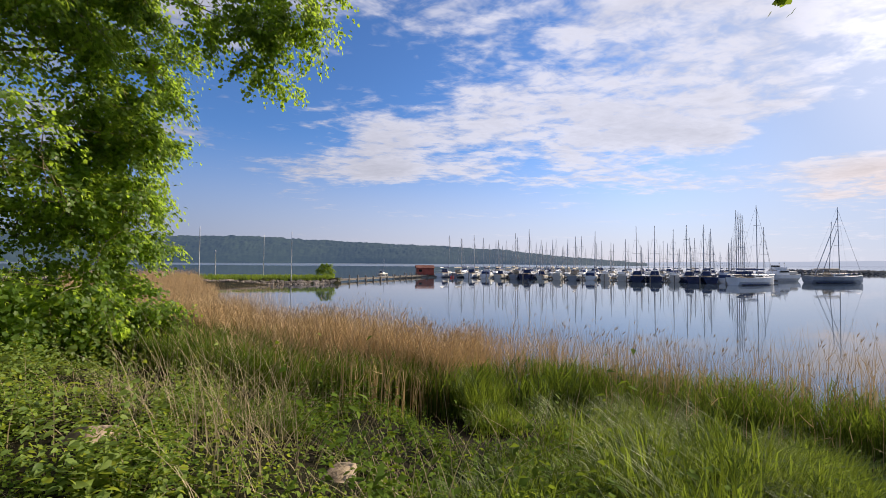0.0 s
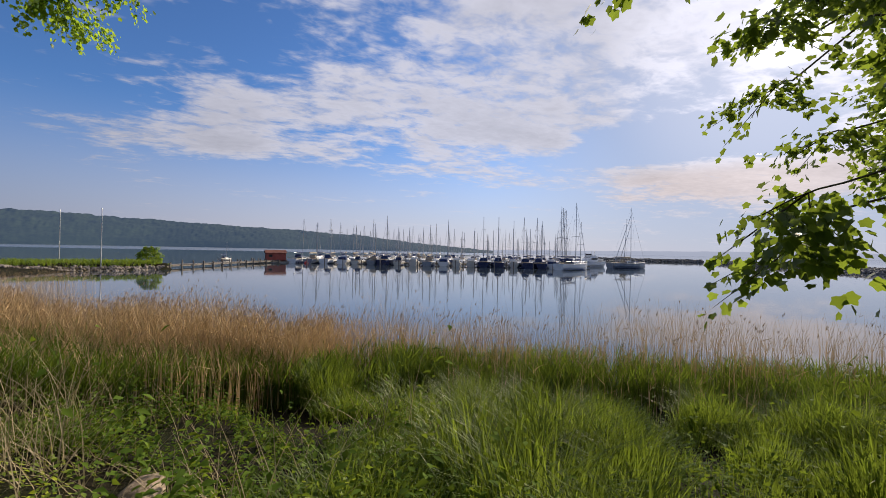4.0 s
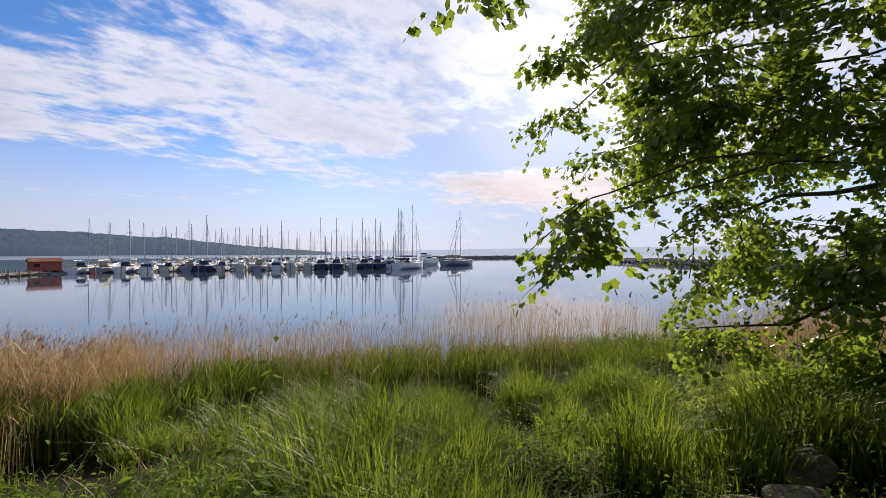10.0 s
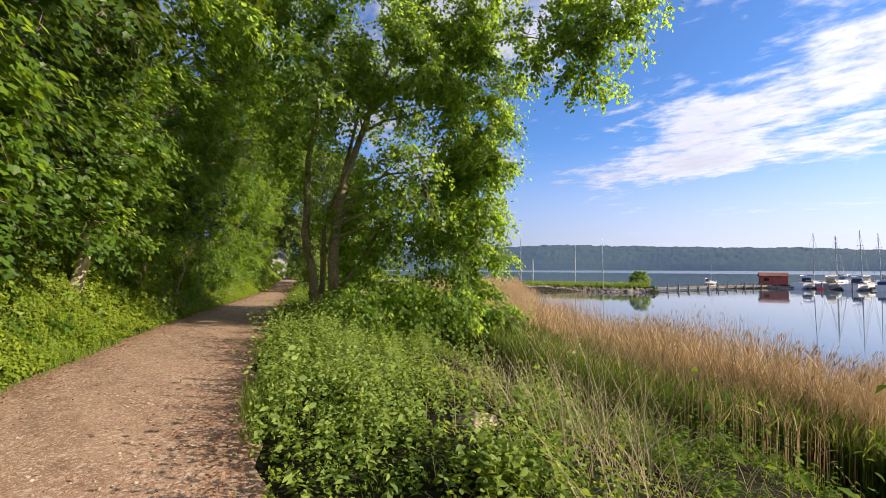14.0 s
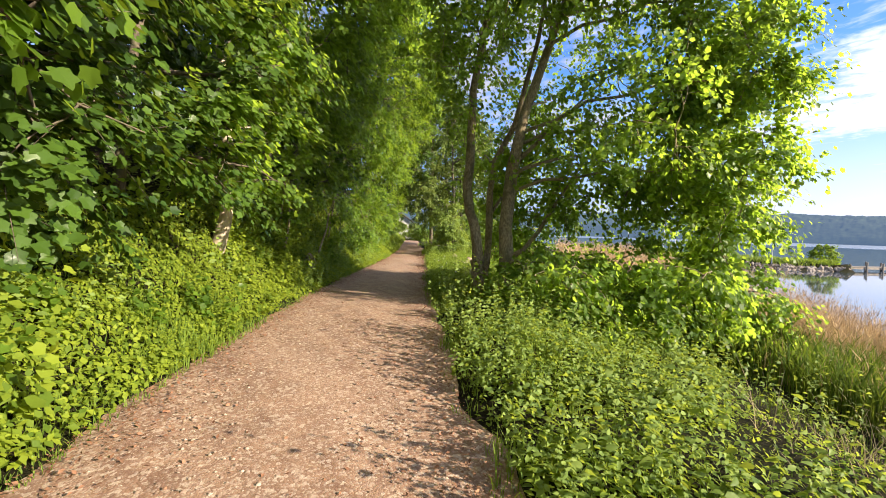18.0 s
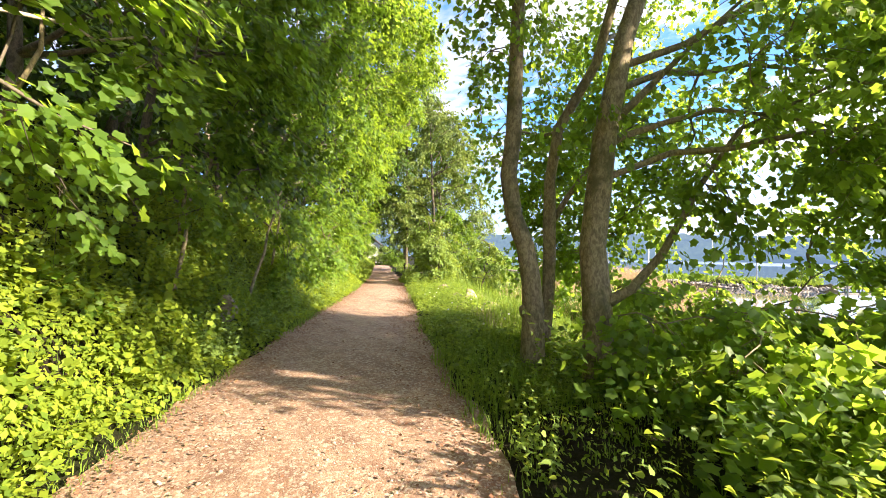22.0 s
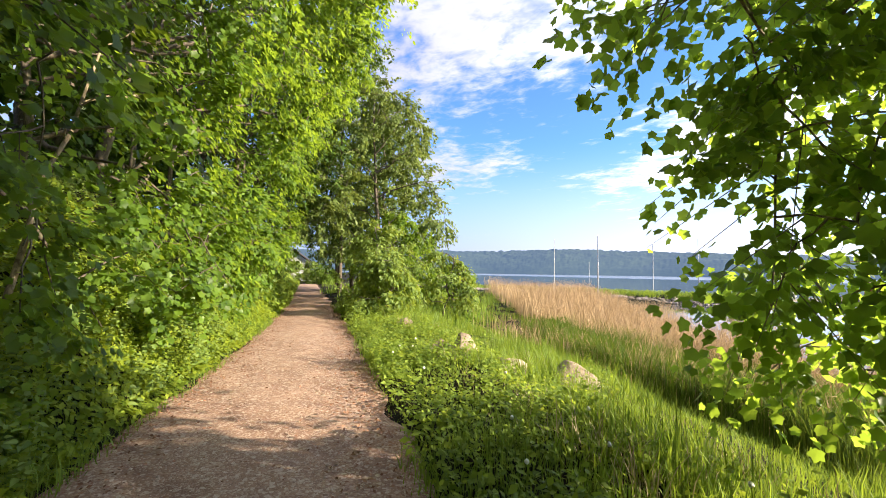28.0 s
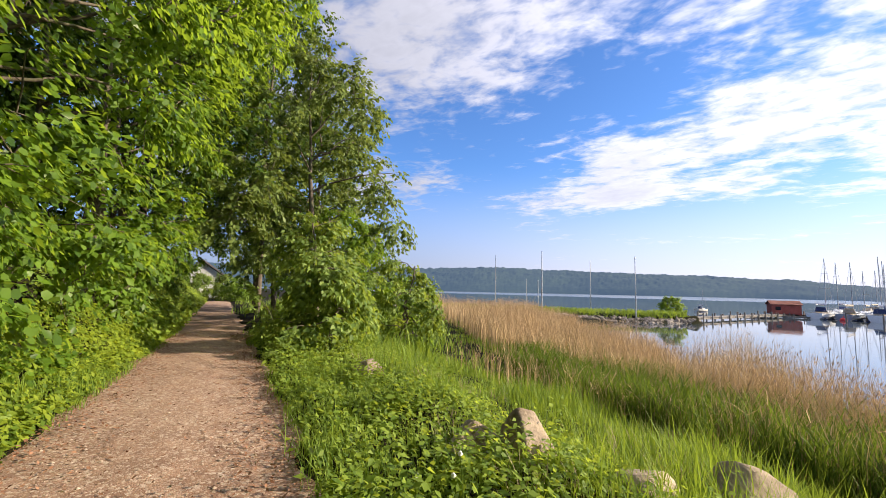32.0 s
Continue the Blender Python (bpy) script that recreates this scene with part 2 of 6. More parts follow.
# earth, sand and leaf mould under the plants
GROUND, n = material("soil")
co = n.add("ShaderNodeTexCoord").outputs["Object"]
g1, g2 = n.noise(co, 0.7, 4.0), n.noise(co, 18.0, 5.0, 0.65)
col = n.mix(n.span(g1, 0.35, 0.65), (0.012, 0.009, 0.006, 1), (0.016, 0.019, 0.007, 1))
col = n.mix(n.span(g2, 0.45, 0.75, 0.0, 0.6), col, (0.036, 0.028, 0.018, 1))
p = n.add("ShaderNodeBsdfPrincipled", Base_Color=col, Roughness=0.95, Normal=relief(n, g2, 0.8, 0.05))
p.inputs["Specular IOR Level"].default_value = 0.08
finish(n, p.outputs[0])

# compacted gravel with loose brown grit along the edges
GRAVEL, n = material("gravel")
co = n.add("ShaderNodeTexCoord").outputs["Object"]
grit = n.add("ShaderNodeTexVoronoi", Vector=co, Scale=70.0, Randomness=1.0)
stones = n.add("ShaderNodeTexVoronoi", Vector=co, Scale=36.0)
track = n.add("ShaderNodeMapping", Vector=co)
track.inputs["Rotation"].default_value = (0, 0, radians(30.7))
track.inputs["Scale"].default_value = (0.22, 2.1, 1.0)
worn, damp, dust = n.noise(track.outputs[0], 1.0, 4.0, 0.6), n.noise(co, 3.2, 5.0, 0.65), n.noise(co, 120.0, 3.0, 0.7)
col = n.mix(n.span(damp, 0.36, 0.66), (0.17, 0.090, 0.058, 1), (0.305, 0.180, 0.118, 1))
col = n.mix(n.span(worn, 0.40, 0.64, 0.0, 0.75), col, (0.325, 0.205, 0.140, 1))
sp = n.add("ShaderNodeSeparateColor", Color=grit.outputs["Color"])
col = n.mix(n.span(sp.outputs[0], 0.55, 0.95, 0.0, 0.40), col, (0.56, 0.47, 0.38, 1))
col = n.mix(n.span(sp.outputs[1], 0.70, 1.0, 0.0, 0.5), col, (0.15, 0.085, 0.055, 1))
sp2 = n.add("ShaderNodeSeparateColor", Color=stones.outputs["Color"])
col = n.mix(n.span(sp2.outputs[2], 0.70, 0.95, 0.0, 0.6), col, (0.19, 0.105, 0.072, 1))
col = n.mix(n.span(sp2.outputs[0], 0.76, 0.97, 0.0, 0.5), col, (0.56, 0.46, 0.37, 1))
hgt = n.math("SUBTRACT", n.math("MULTIPLY", dust, 0.4), n.math("MULTIPLY", grit.outputs["Distance"], 0.8))
hgt = n.math("ADD", hgt, n.math("MULTIPLY", damp, 0.5))
p = n.add("ShaderNodeBsdfPrincipled", Base_Color=col, Roughness=0.92, Normal=relief(n, hgt, 0.34, 0.012))
finish(n, p.outputs[0])

# calm water with the faintest ripple
WATER, n = material("still_water")
co = n.add("ShaderNodeTexCoord").outputs["Object"]
mp = n.add("ShaderNodeMapping", Vector=co)
mp.inputs["Rotation"].default_value = (0, 0, radians(25))
mp.inputs["Scale"].default_value = (0.35, 1.0, 1.0)
rip = n.math("ADD", n.noise(mp.outputs[0], 0.5, 3.0), n.math("MULTIPLY", n.noise(mp.outputs[0], 2.6, 2.0), 0.25))
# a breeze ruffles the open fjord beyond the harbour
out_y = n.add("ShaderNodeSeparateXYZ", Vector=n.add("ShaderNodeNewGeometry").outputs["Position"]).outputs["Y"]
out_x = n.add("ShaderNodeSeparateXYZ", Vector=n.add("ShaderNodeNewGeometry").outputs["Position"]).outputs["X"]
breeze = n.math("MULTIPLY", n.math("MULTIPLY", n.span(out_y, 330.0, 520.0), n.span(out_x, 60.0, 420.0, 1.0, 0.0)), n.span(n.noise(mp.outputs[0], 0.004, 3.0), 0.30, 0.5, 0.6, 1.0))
# the ruffled strip's sky reflection is also lightened into its base colour
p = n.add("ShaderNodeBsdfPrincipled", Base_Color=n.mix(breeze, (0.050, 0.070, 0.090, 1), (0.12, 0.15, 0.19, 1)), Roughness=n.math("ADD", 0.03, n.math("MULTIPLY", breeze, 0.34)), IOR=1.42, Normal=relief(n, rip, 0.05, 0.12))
p.inputs["Specular IOR Level"].default_value = 0.75
finish(n, p.outputs[0])

STONE = plain("granite", (0.17, 0.125, 0.085), (0.38, 0.30, 0.22), 0.85, 3.5, 30.0, 0, 0.6, 0.03)
STONE_SPIT = plain("shore_stone", (0.16, 0.13, 0.10), (0.36, 0.31, 0.26), 0.9, 0.6, 6.0, 0, 0.4, 0.03)
# lookout stones, darkened: the tree's shade over them is put into the colour
STONE_DARK = plain("shade_toned_stone", (0.035, 0.032, 0.022), (0.13, 0.115, 0.085), 0.9, 3.0, 22.0, 0, 0.7, 0.03)
STONE_GREY = plain("grey_stone", (0.07, 0.07, 0.07), (0.22, 0.21, 0.20), 0.85, 2.0, 20.0, 0, 0.6, 0.03)
WHITE = plain("white_gelcoat", (0.72, 0.73, 0.74), (0.82, 0.82, 0.82), 0.25, 0.8, 9.0)
CREAM = plain("cream_gelcoat", (0.55, 0.52, 0.45), (0.66, 0.62, 0.55), 0.3, 0.8, 9.0)
NAVY = plain("blue_hull", (0.012, 0.022, 0.07), (0.025, 0.04, 0.11), 0.25, 0.8, 9.0)
GREYHULL = plain("grey_hull", (0.20, 0.23, 0.27), (0.30, 0.33, 0.37), 0.3, 0.8, 9.0)
CANVAS = plain("blue_canvas", (0.015, 0.03, 0.10), (0.03, 0.06, 0.17), 0.85, 2.0, 30.0)
CANVAS_TAN = plain("tan_canvas", (0.30, 0.25, 0.19), (0.42, 0.37, 0.30), 0.85, 2.0, 30.0)
ALLOY = plain("mast_alloy", (0.33, 0.34, 0.36), (0.46, 0.47, 0.49), 0.38, 1.0, 12.0, 0.6)
DARKGLASS = plain("smoked_glass", (0.012, 0.014, 0.018), (0.02, 0.022, 0.028), 0.08, 1.0, 9.0)
TEAK = plain("teak_deck", (0.20, 0.13, 0.075), (0.33, 0.24, 0.15), 0.7, 1.5, 30.0)
PIERWOOD = plain("weathered_wood", (0.13, 0.11, 0.09), (0.27, 0.24, 0.21), 0.85, 1.2, 25.0, 0, 0.3, 0.01)
REDWOOD = plain("red_paint", (0.34, 0.075, 0.05), (0.45, 0.11, 0.08), 0.7, 1.2, 16.0)
TAR = plain("faded_red_felt", (0.16, 0.05, 0.035), (0.26, 0.10, 0.07), 0.9, 1.2, 16.0)
REDPLASTIC = plain("red_plastic", (0.55, 0.02, 0.015), (0.65, 0.04, 0.03), 0.35, 1.2, 16.0)
WHITEWALL = plain("white_plaster", (0.66, 0.65, 0.61), (0.80, 0.79, 0.76), 0.8, 0.5, 12.0)
ROOFTILE = plain("dark_tile_roof", (0.06, 0.05, 0.05), (0.14, 0.12, 0.11), 0.7, 0.8, 10.0)

# ---- building helpers ----
rng = np.random.default_rng(7)


def part(name, bm, mat, parent=None, label=""):
    """Links a bmesh as one mesh object under a thing."""
    me = bpy.data.meshes.new(name)
    bm.to_mesh(me)
    bm.free()
    me.materials.append(mat)
    ob = new(name, me)
    if parent is not None:
        ob.parent = parent
    return tagged(ob, label)


def mesh_of(name, verts, tris, mat, smooth=False):
    """A mesh from numpy arrays of points and triangles."""
    me = bpy.data.meshes.new(name)
    k = len(tris)
    me.vertices.add(len(verts))
    me.vertices.foreach_set("co", np.asarray(verts, np.float32).ravel())
    me.loops.add(3 * k)
    me.loops.foreach_set("vertex_index", np.asarray(tris, np.int32).ravel())
    me.polygons.add(k)
    me.polygons.foreach_set("loop_start", np.arange(0, 3 * k, 3, dtype=np.int32))
    if smooth:
        me.polygons.foreach_set("use_smooth", np.ones(k, bool))
    me.update(calc_edges=True)
    me.validate()
    me.materials.append(mat)
    return me


def linked(name, me, parent=None, label=""):
    ob = new(name, me)
    if parent is not None:
        ob.parent = parent
    return tagged(ob, label)


def thing(name, label, category, at=(0, 0, 0), group="", kind=""):
    ob = new(name)
    ob.location = at
    return tagged(ob, label, category, group, kind)


def unit(v):
    return v / np.maximum(np.linalg.norm(v, axis=-1, keepdims=True), 1e-9)


def stamped(shape, pos, axis, normal, size, width=None):
    """Copies of a small shape (points, triangles): x along axis, z along normal."""
    pts, tri = shape
    pts, tri = np.asarray(pts, float), np.asarray(tri)
    a = unit(axis)
    b = unit(np.cross(normal, a))
    c = np.cross(a, b)
    size = np.asarray(size, float).reshape(-1, 1, 1)
    wide = size if width is None else np.asarray(width, float).reshape(-1, 1, 1)
    v = pos[:, None] + size * pts[None, :, 0:1] * a[:, None] + wide * pts[None, :, 1:2] * b[:, None] + size * pts[None, :, 2:3] * c[:, None]
    t = tri[None] + (np.arange(len(pos)) * len(pts))[:, None, None]
    return v.reshape(-1, 3), t.reshape(-1, 3)


def joined(some):
    vs, ts, k = [], [], 0
    for v, t in some:
        if len(v):
            vs.append(v)
            ts.append(np.asarray(t) + k)
            k += len(v)
    return np.concatenate(vs), np.concatenate(ts)


def lobed(tips):
    """A lobed leaf: outline tip, notch, tip about the stalk; folded a little along the middle."""
    pts = [(0.0, 0.0, 0.0)]
    for ang, r in tips:
        a = radians(ang)
        x, y = 0.32 + r * math.cos(a), r * math.sin(a)
        pts.append((x, y, 0.16 * abs(y) - 0.10 * max(x - 0.5, 0)))
    tri = [(0, k, k + 1) for k in range(1, len(pts) - 1)]
    return pts, tri


MAPLE5 = lobed([(-128, .50), (-62, .62), (-32, .46), (0, .70), (32, .46), (62, .62), (128, .50)])
MAPLE3 = lobed([(-122, .50), (-60, .60), (0, .72), (60, .60), (122, .50)])
SYC = lobed([(-155, .40), (-122, .54), (-95, .44), (-60, .66), (-44, .56), (-31, .50), (-15, .62), (0, .76), (15, .62), (31, .50), (44, .56), (60, .66), (95, .44), (122, .54), (155, .40)])
SYC_FAR = lobed([(-135, .50), (-92, .38), (-58, .68), (-31, .50), (0, .76), (31, .50), (58, .68), (92, .42), (135, .50)])
OVAL = ([(0, 0, 0), (.35, -.27, .05), (.35, .27, .05), (.72, -.2, .03), (.72, .2, .03), (1, 0, -.1), (.5, 0, -.03)], [(0, 1, 6), (0, 6, 2), (1, 3, 6), (2, 6, 4), (3, 5, 6), (6, 5, 4)])
DIAMOND = ([(0, 0, 0), (.5, -.3, .06), (.5, .3, .06), (1, 0, -.05)], [(0, 1, 3), (0, 3, 2)])
LANCE = ([(0, 0, 0), (.36, -.25, .05), (.36, .25, .05), (1, 0, -.16), (.45, 0, -.02)], [(0, 1, 4), (0, 4, 2), (1, 3, 4), (4, 3, 2)])
NETTLE = ([(0, 0, 0), (.22, -.24, .05), (.22, .24, .05), (.55, -.22, .03), (.55, .22, .03), (1, 0, -.22), (.4, 0, -.03)], [(0, 1, 6), (0, 6, 2), (1, 3, 6), (2, 6, 4), (3, 5, 6), (6, 5, 4)])
OVAL4 = ([(0, 0, 0), (.42, -.30, .05), (.42, .30, .05), (1, 0, -.1), (.48, 0, -.03)], [(0, 1, 4), (0, 4, 2), (1, 3, 4), (4, 3, 2)])
ARCH = ([(0, -.5, 0), (0, .5, 0), (.42, -.46, .05), (.42, .46, .05), (.76, -.3, -.02), (.76, .3, -.02), (.97, 0, -.26)], [(0, 2, 1), (1, 2, 3), (2, 4, 3), (3, 4, 5), (4, 6, 5)])
STALK = ([(f, sgn * 0.5 * (1.1 - f), -0.42 * f ** 2.2) for f in (0, .25, .5, .7, .87, 1) for sgn in (-1, 1)], [t for k in range(0, 10, 2) for t in ((k, k + 2, k + 1), (k + 1, k + 2, k + 3))])
BLADE3 = ([(0, -.5, 0), (0, .5, 0), (.55, -.42, .04), (.55, .42, .04), (1, 0, -.12)], [(0, 2, 1), (1, 2, 3), (2, 4, 3)])


def tube(pts, radii, sides=7):
    """A tapered round limb along points."""
    pts, radii = np.asarray(pts, float), np.asarray(radii, float)
    d = unit(np.gradient(pts, axis=0))
    ref = np.array([1.0, 0, 0]) if abs(d[0][0]) < 0.8 else np.array([0, 1.0, 0])
    b = unit(np.cross(d, ref))
    c = np.cross(d, b)
    ang = np.linspace(0, 2 * np.pi, sides, endpoint=False)
    ring = np.cos(ang)[None, :, None] * b[:, None] + np.sin(ang)[None, :, None] * c[:, None]
    v = (pts[:, None] + radii[:, None, None] * ring).reshape(-1, 3)
    t = []
    for i in range(len(pts) - 1):
        for k in range(sides):
            p, q = i * sides + k, i * sides + (k + 1) % sides
            t += [(p, q, p + sides), (q, q + sides, p + sides)]
    top = (len(pts) - 1) * sides
    t += [(top, top + k, top + k + 1) for k in range(1, sides - 1)]
    return v, np.array(t)


def bend(a, b, sag, steps=7, wob=0.0, r=None):
    """A curved line from a to b, bowed upward by sag in its middle."""
    a, b = np.asarray(a, float), np.asarray(b, float)
    f = np.linspace(0, 1, steps)[:, None]
    p = a + (b - a) * f
    p[:, 2] += 4 * sag * (f * (1 - f))[:, 0]
    if wob:
        p[1:-1] += (r or rng).normal(0, wob, (steps - 2, 3))
    return p


def sprays(ends, r, twig=0.7, per=10, count=14, start=0.35, droop=0.35, size=(0.09, 0.14), face=(0.2, 0.15, 0.0), lay=1.0):
    """Twigs along limbs, and leaves along the twigs. ends: limb lines. Returns twig tubes, leaf places, axes, normals, sizes."""
    tw, P, A, Nn, Z = [], [], [], [], []
    for line, weight in ends:
        m = len(line)
        k = max(2, int(count * weight))
        f = r.uniform(start, 1.0, k)
        i = np.minimum((f * (m - 1)).astype(int), m - 2)
        g = (f * (m - 1) - i)[:, None]
        base = line[i] * (1 - g) + line[i + 1] * g
        along = unit(line[i + 1] - line[i])
        side = unit(np.cross(along, np.array([0, 0, 1.0])) + 1e-6) * r.choice([-1, 1], k)[:, None]
        out = unit(along * r.uniform(0.2, 1.0, (k, 1)) + side * r.uniform(0.4, 1.0, (k, 1)) + np.array([0, 0, 1.0]) * r.uniform(-0.5, 0.35, (k, 1)))
        ln = twig * r.uniform(0.5, 1.25, k) * (1.15 - 0.5 * f)
        tip = base + out * ln[:, None] - np.array([0, 0, 1.0]) * (droop * ln)[:, None]
        for j in range(k):
            tw.append(tube(np.array([base[j], tip[j]]), [0.006, 0.0015], 3))
        h = r.uniform(0.2, 1.05, (k, per))
        q = base[:, None] + (tip - base)[:, None] * h[..., None] + r.normal(0, 0.05, (k, per, 3))
        sd = unit(np.cross(out, np.array([0, 0, 1.0])))[:, None] * r.choice([-1.0, 1.0], (k, per, 1))
        ax = unit(out[:, None] * r.uniform(0.2, 1, (k, per, 1)) + sd * r.uniform(0.2, 1.1, (k, per, 1)) + np.array([0, 0, -1.0]) * lay * r.uniform(0.1, 1.2, (k, per, 1)))
        nm = unit(np.array([0, 0, 0.75]) + r.normal(0, 0.48 * lay, (k, per, 3)) + 0.35 * out[:, None] + np.array(face))
        P.append(q.reshape(-1, 3)), A.append(ax.reshape(-1, 3)), Nn.append(nm.reshape(-1, 3)), Z.append(r.uniform(*size, k * per))
    return tw, np.concatenate(P), np.concatenate(A), np.concatenate(Nn), np.concatenate(Z)


# ---- the plan: s runs along the track, d to its water side ----
U, N = np.array([-0.86, 0.51]), np.array([0.51, 0.86])
EDGE_S = [-40, -10, 0, 3.5, 8, 17, 24, 32, 45, 70]
EDGE_R = [0.6, 0.35, -0.1, -0.35, -0.78, -0.80, -0.50, -0.45, -0.5, -0.5]
LEFT_S = [-40, -10, 5, 8.5, 13.5, 19, 24, 33, 45, 70]
LEFT_D = [-3.0, -3.2, -3.5, -3.65, -3.6, -3.25, -2.75, -2.35, -2.3, -2.3]
WATER_Z = -2.0


def plan(s, d):
    s, d = np.asarray(s, float), np.asarray(d, float)
    return np.stack([U[0] * s + N[0] * d, U[1] * s + N[1] * d], -1)


def unplan(x, y):
    return U[0] * x + U[1] * y, N[0] * x + N[1] * y


def right_edge(s):
    return np.interp(s, EDGE_S, EDGE_R)


def left_edge(s):
    return np.interp(s, LEFT_S, LEFT_D)


def height(x, y):
    """The lie of the land: bank, track, verge, slope, shore and bed, with the stony spit."""
    x, y = np.asarray(x, float), np.asarray(y, float)
    s, d = unplan(x, y)
    out = d - right_edge(s)
    z = np.interp(out, [0, 0.5, 1.8, 3.6, 6.5, 9.5, 14, 30, 400], [0, 0.05, 0.0, -0.42, -1.15, -1.80, -2.25, -3.6, -4.0])
    up = left_edge(s) - d
    rise = np.interp(up, [0, 0.25, 0.8, 3.0, 8, 30, 400], [0, 0.06, 0.45, 2.7, 5.2, 9, 14])
    z = np.where(up > 0, rise, z)
    far = np.interp(s, [34, 60], [0, 1])
    z = np.where(out > 0, z * (1 - far) + np.maximum(z, np.interp(d, [0, 10, 40, 60], [0.0, -0.6, -1.5, -3])) * far, z)
    t = np.clip((x + 70) / 51, 0, 1)
    mid = 61 + 10 * t
    half = np.interp(x, [-70, -40, -22, -18], [8, 6, 3.4, 0.6])
    spit = np.interp(np.abs(y - mid) / half, [0, 0.55, 1.0, 1.5], [-1.0, -1.15, -2.05, -3.6])
    inside = (x > -75) & (x < -16)
    z = np.where(inside, np.maximum(z, spit), z)
    lump = 0.10 * np.sin(1.7 * x + 0.6 * y) * np.sin(1.1 * y - 0.4 * x)
    return z + np.where((out > 0.6) & (z > -1.9), lump, 0.0) + np.where(up > 0.5, lump, 0.0)


def on_ground(xy):
    return np.column_stack([xy, height(xy[:, 0], xy[:, 1])])

# ---- setting: ground, track, water, far shores ----
def axis_steps(spans):
    out = []
    for a, b, k in spans:
        out += list(np.linspace(a, b, k, endpoint=False))
    return np.array(out + [spans[-1][1]])


def grid_mesh(name, pts, mat, smooth=True):
    a, b = pts.shape[:2]
    i = np.arange(a * b).reshape(a, b)
    q = np.stack([i[:-1, :-1], i[1:, :-1], i[1:, 1:], i[:-1, 1:]], -1).reshape(-1, 4)
    return mesh_of(name, pts.reshape(-1, 3), np.concatenate([q[:, [0, 1, 2]], q[:, [0, 2, 3]]]), mat, smooth)


ss = axis_steps([(-1800, -120, 12), (-120, -14, 30), (-14, 46, 100), (46, 120, 40), (120, 1800, 12)])
dd = axis_steps([(-900, -60, 8), (-60, -9, 20), (-9, 14, 90), (14, 90, 40), (90, 2600, 14)])
S, D = np.meshgrid(ss, dd, indexing="ij")
xy = plan(S, D)
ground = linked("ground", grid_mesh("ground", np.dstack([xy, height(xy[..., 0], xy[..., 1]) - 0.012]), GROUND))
tagged(ground, "dark soil of the wooded bank sloping to the shore", "ground", kind="structure")

ps = np.linspace(-38, 62, 500)
k = np.linspace(0, 1, 15)
lo, hi = left_edge(ps), right_edge(ps)
wig = 0.10 * np.sin(ps * 2.1) + 0.07 * np.sin(ps * 5.3 + 1)
S = np.repeat(ps[:, None], 15, 1)
D = (lo - 0.15 + 0.6 * wig)[:, None] * (1 - k) + (hi + 0.15 + wig)[:, None] * k
xy = plan(S, D)
rut = 0.035 - 0.05 * (2 * k - 1) ** 4 - 0.012 * np.exp(-((k - 0.28) / 0.09) ** 2) - 0.012 * np.exp(-((k - 0.72) / 0.09) ** 2)
z = rut[None] + 0.006 * np.sin(S * 3.3 + D * 5) + 0.004
road = linked("track", grid_mesh("track", np.dstack([xy, z]), GRAVEL))
tagged(road, "pale brown gravel footpath with darker grit along its edges", "path", kind="structure")

bm = bmesh.new()
bmesh.ops.create_grid(bm, x_segments=4, y_segments=4, size=4200)
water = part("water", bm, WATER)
water.location = (0, 4200 - 700, WATER_Z)
tagged(water, "calm pale fjord water mirroring sky and masts", "water", kind="structure")

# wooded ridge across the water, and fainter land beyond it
def far_material(name, dark, light, haze_glow, amount):
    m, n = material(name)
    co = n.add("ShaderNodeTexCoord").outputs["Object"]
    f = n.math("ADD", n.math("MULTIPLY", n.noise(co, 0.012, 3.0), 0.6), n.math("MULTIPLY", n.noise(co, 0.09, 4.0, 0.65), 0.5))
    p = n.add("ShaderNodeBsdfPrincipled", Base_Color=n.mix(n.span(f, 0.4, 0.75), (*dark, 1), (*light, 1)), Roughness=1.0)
    # distance haze is put in as an even bluish glow over the land
    e = n.add("ShaderNodeEmission", Color=(*haze_glow, 1), Strength=1.0)
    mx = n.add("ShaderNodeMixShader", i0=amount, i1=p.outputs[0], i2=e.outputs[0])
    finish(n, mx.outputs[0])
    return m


HILLWOOD = far_material("hazed_woodland", (0.022, 0.044, 0.025), (0.062, 0.095, 0.045), (0.048, 0.080, 0.150), 0.58)
FARLAND = far_material("hazed_land", (0.04, 0.06, 0.05), (0.06, 0.09, 0.06), (0.34, 0.37, 0.48), 0.90)


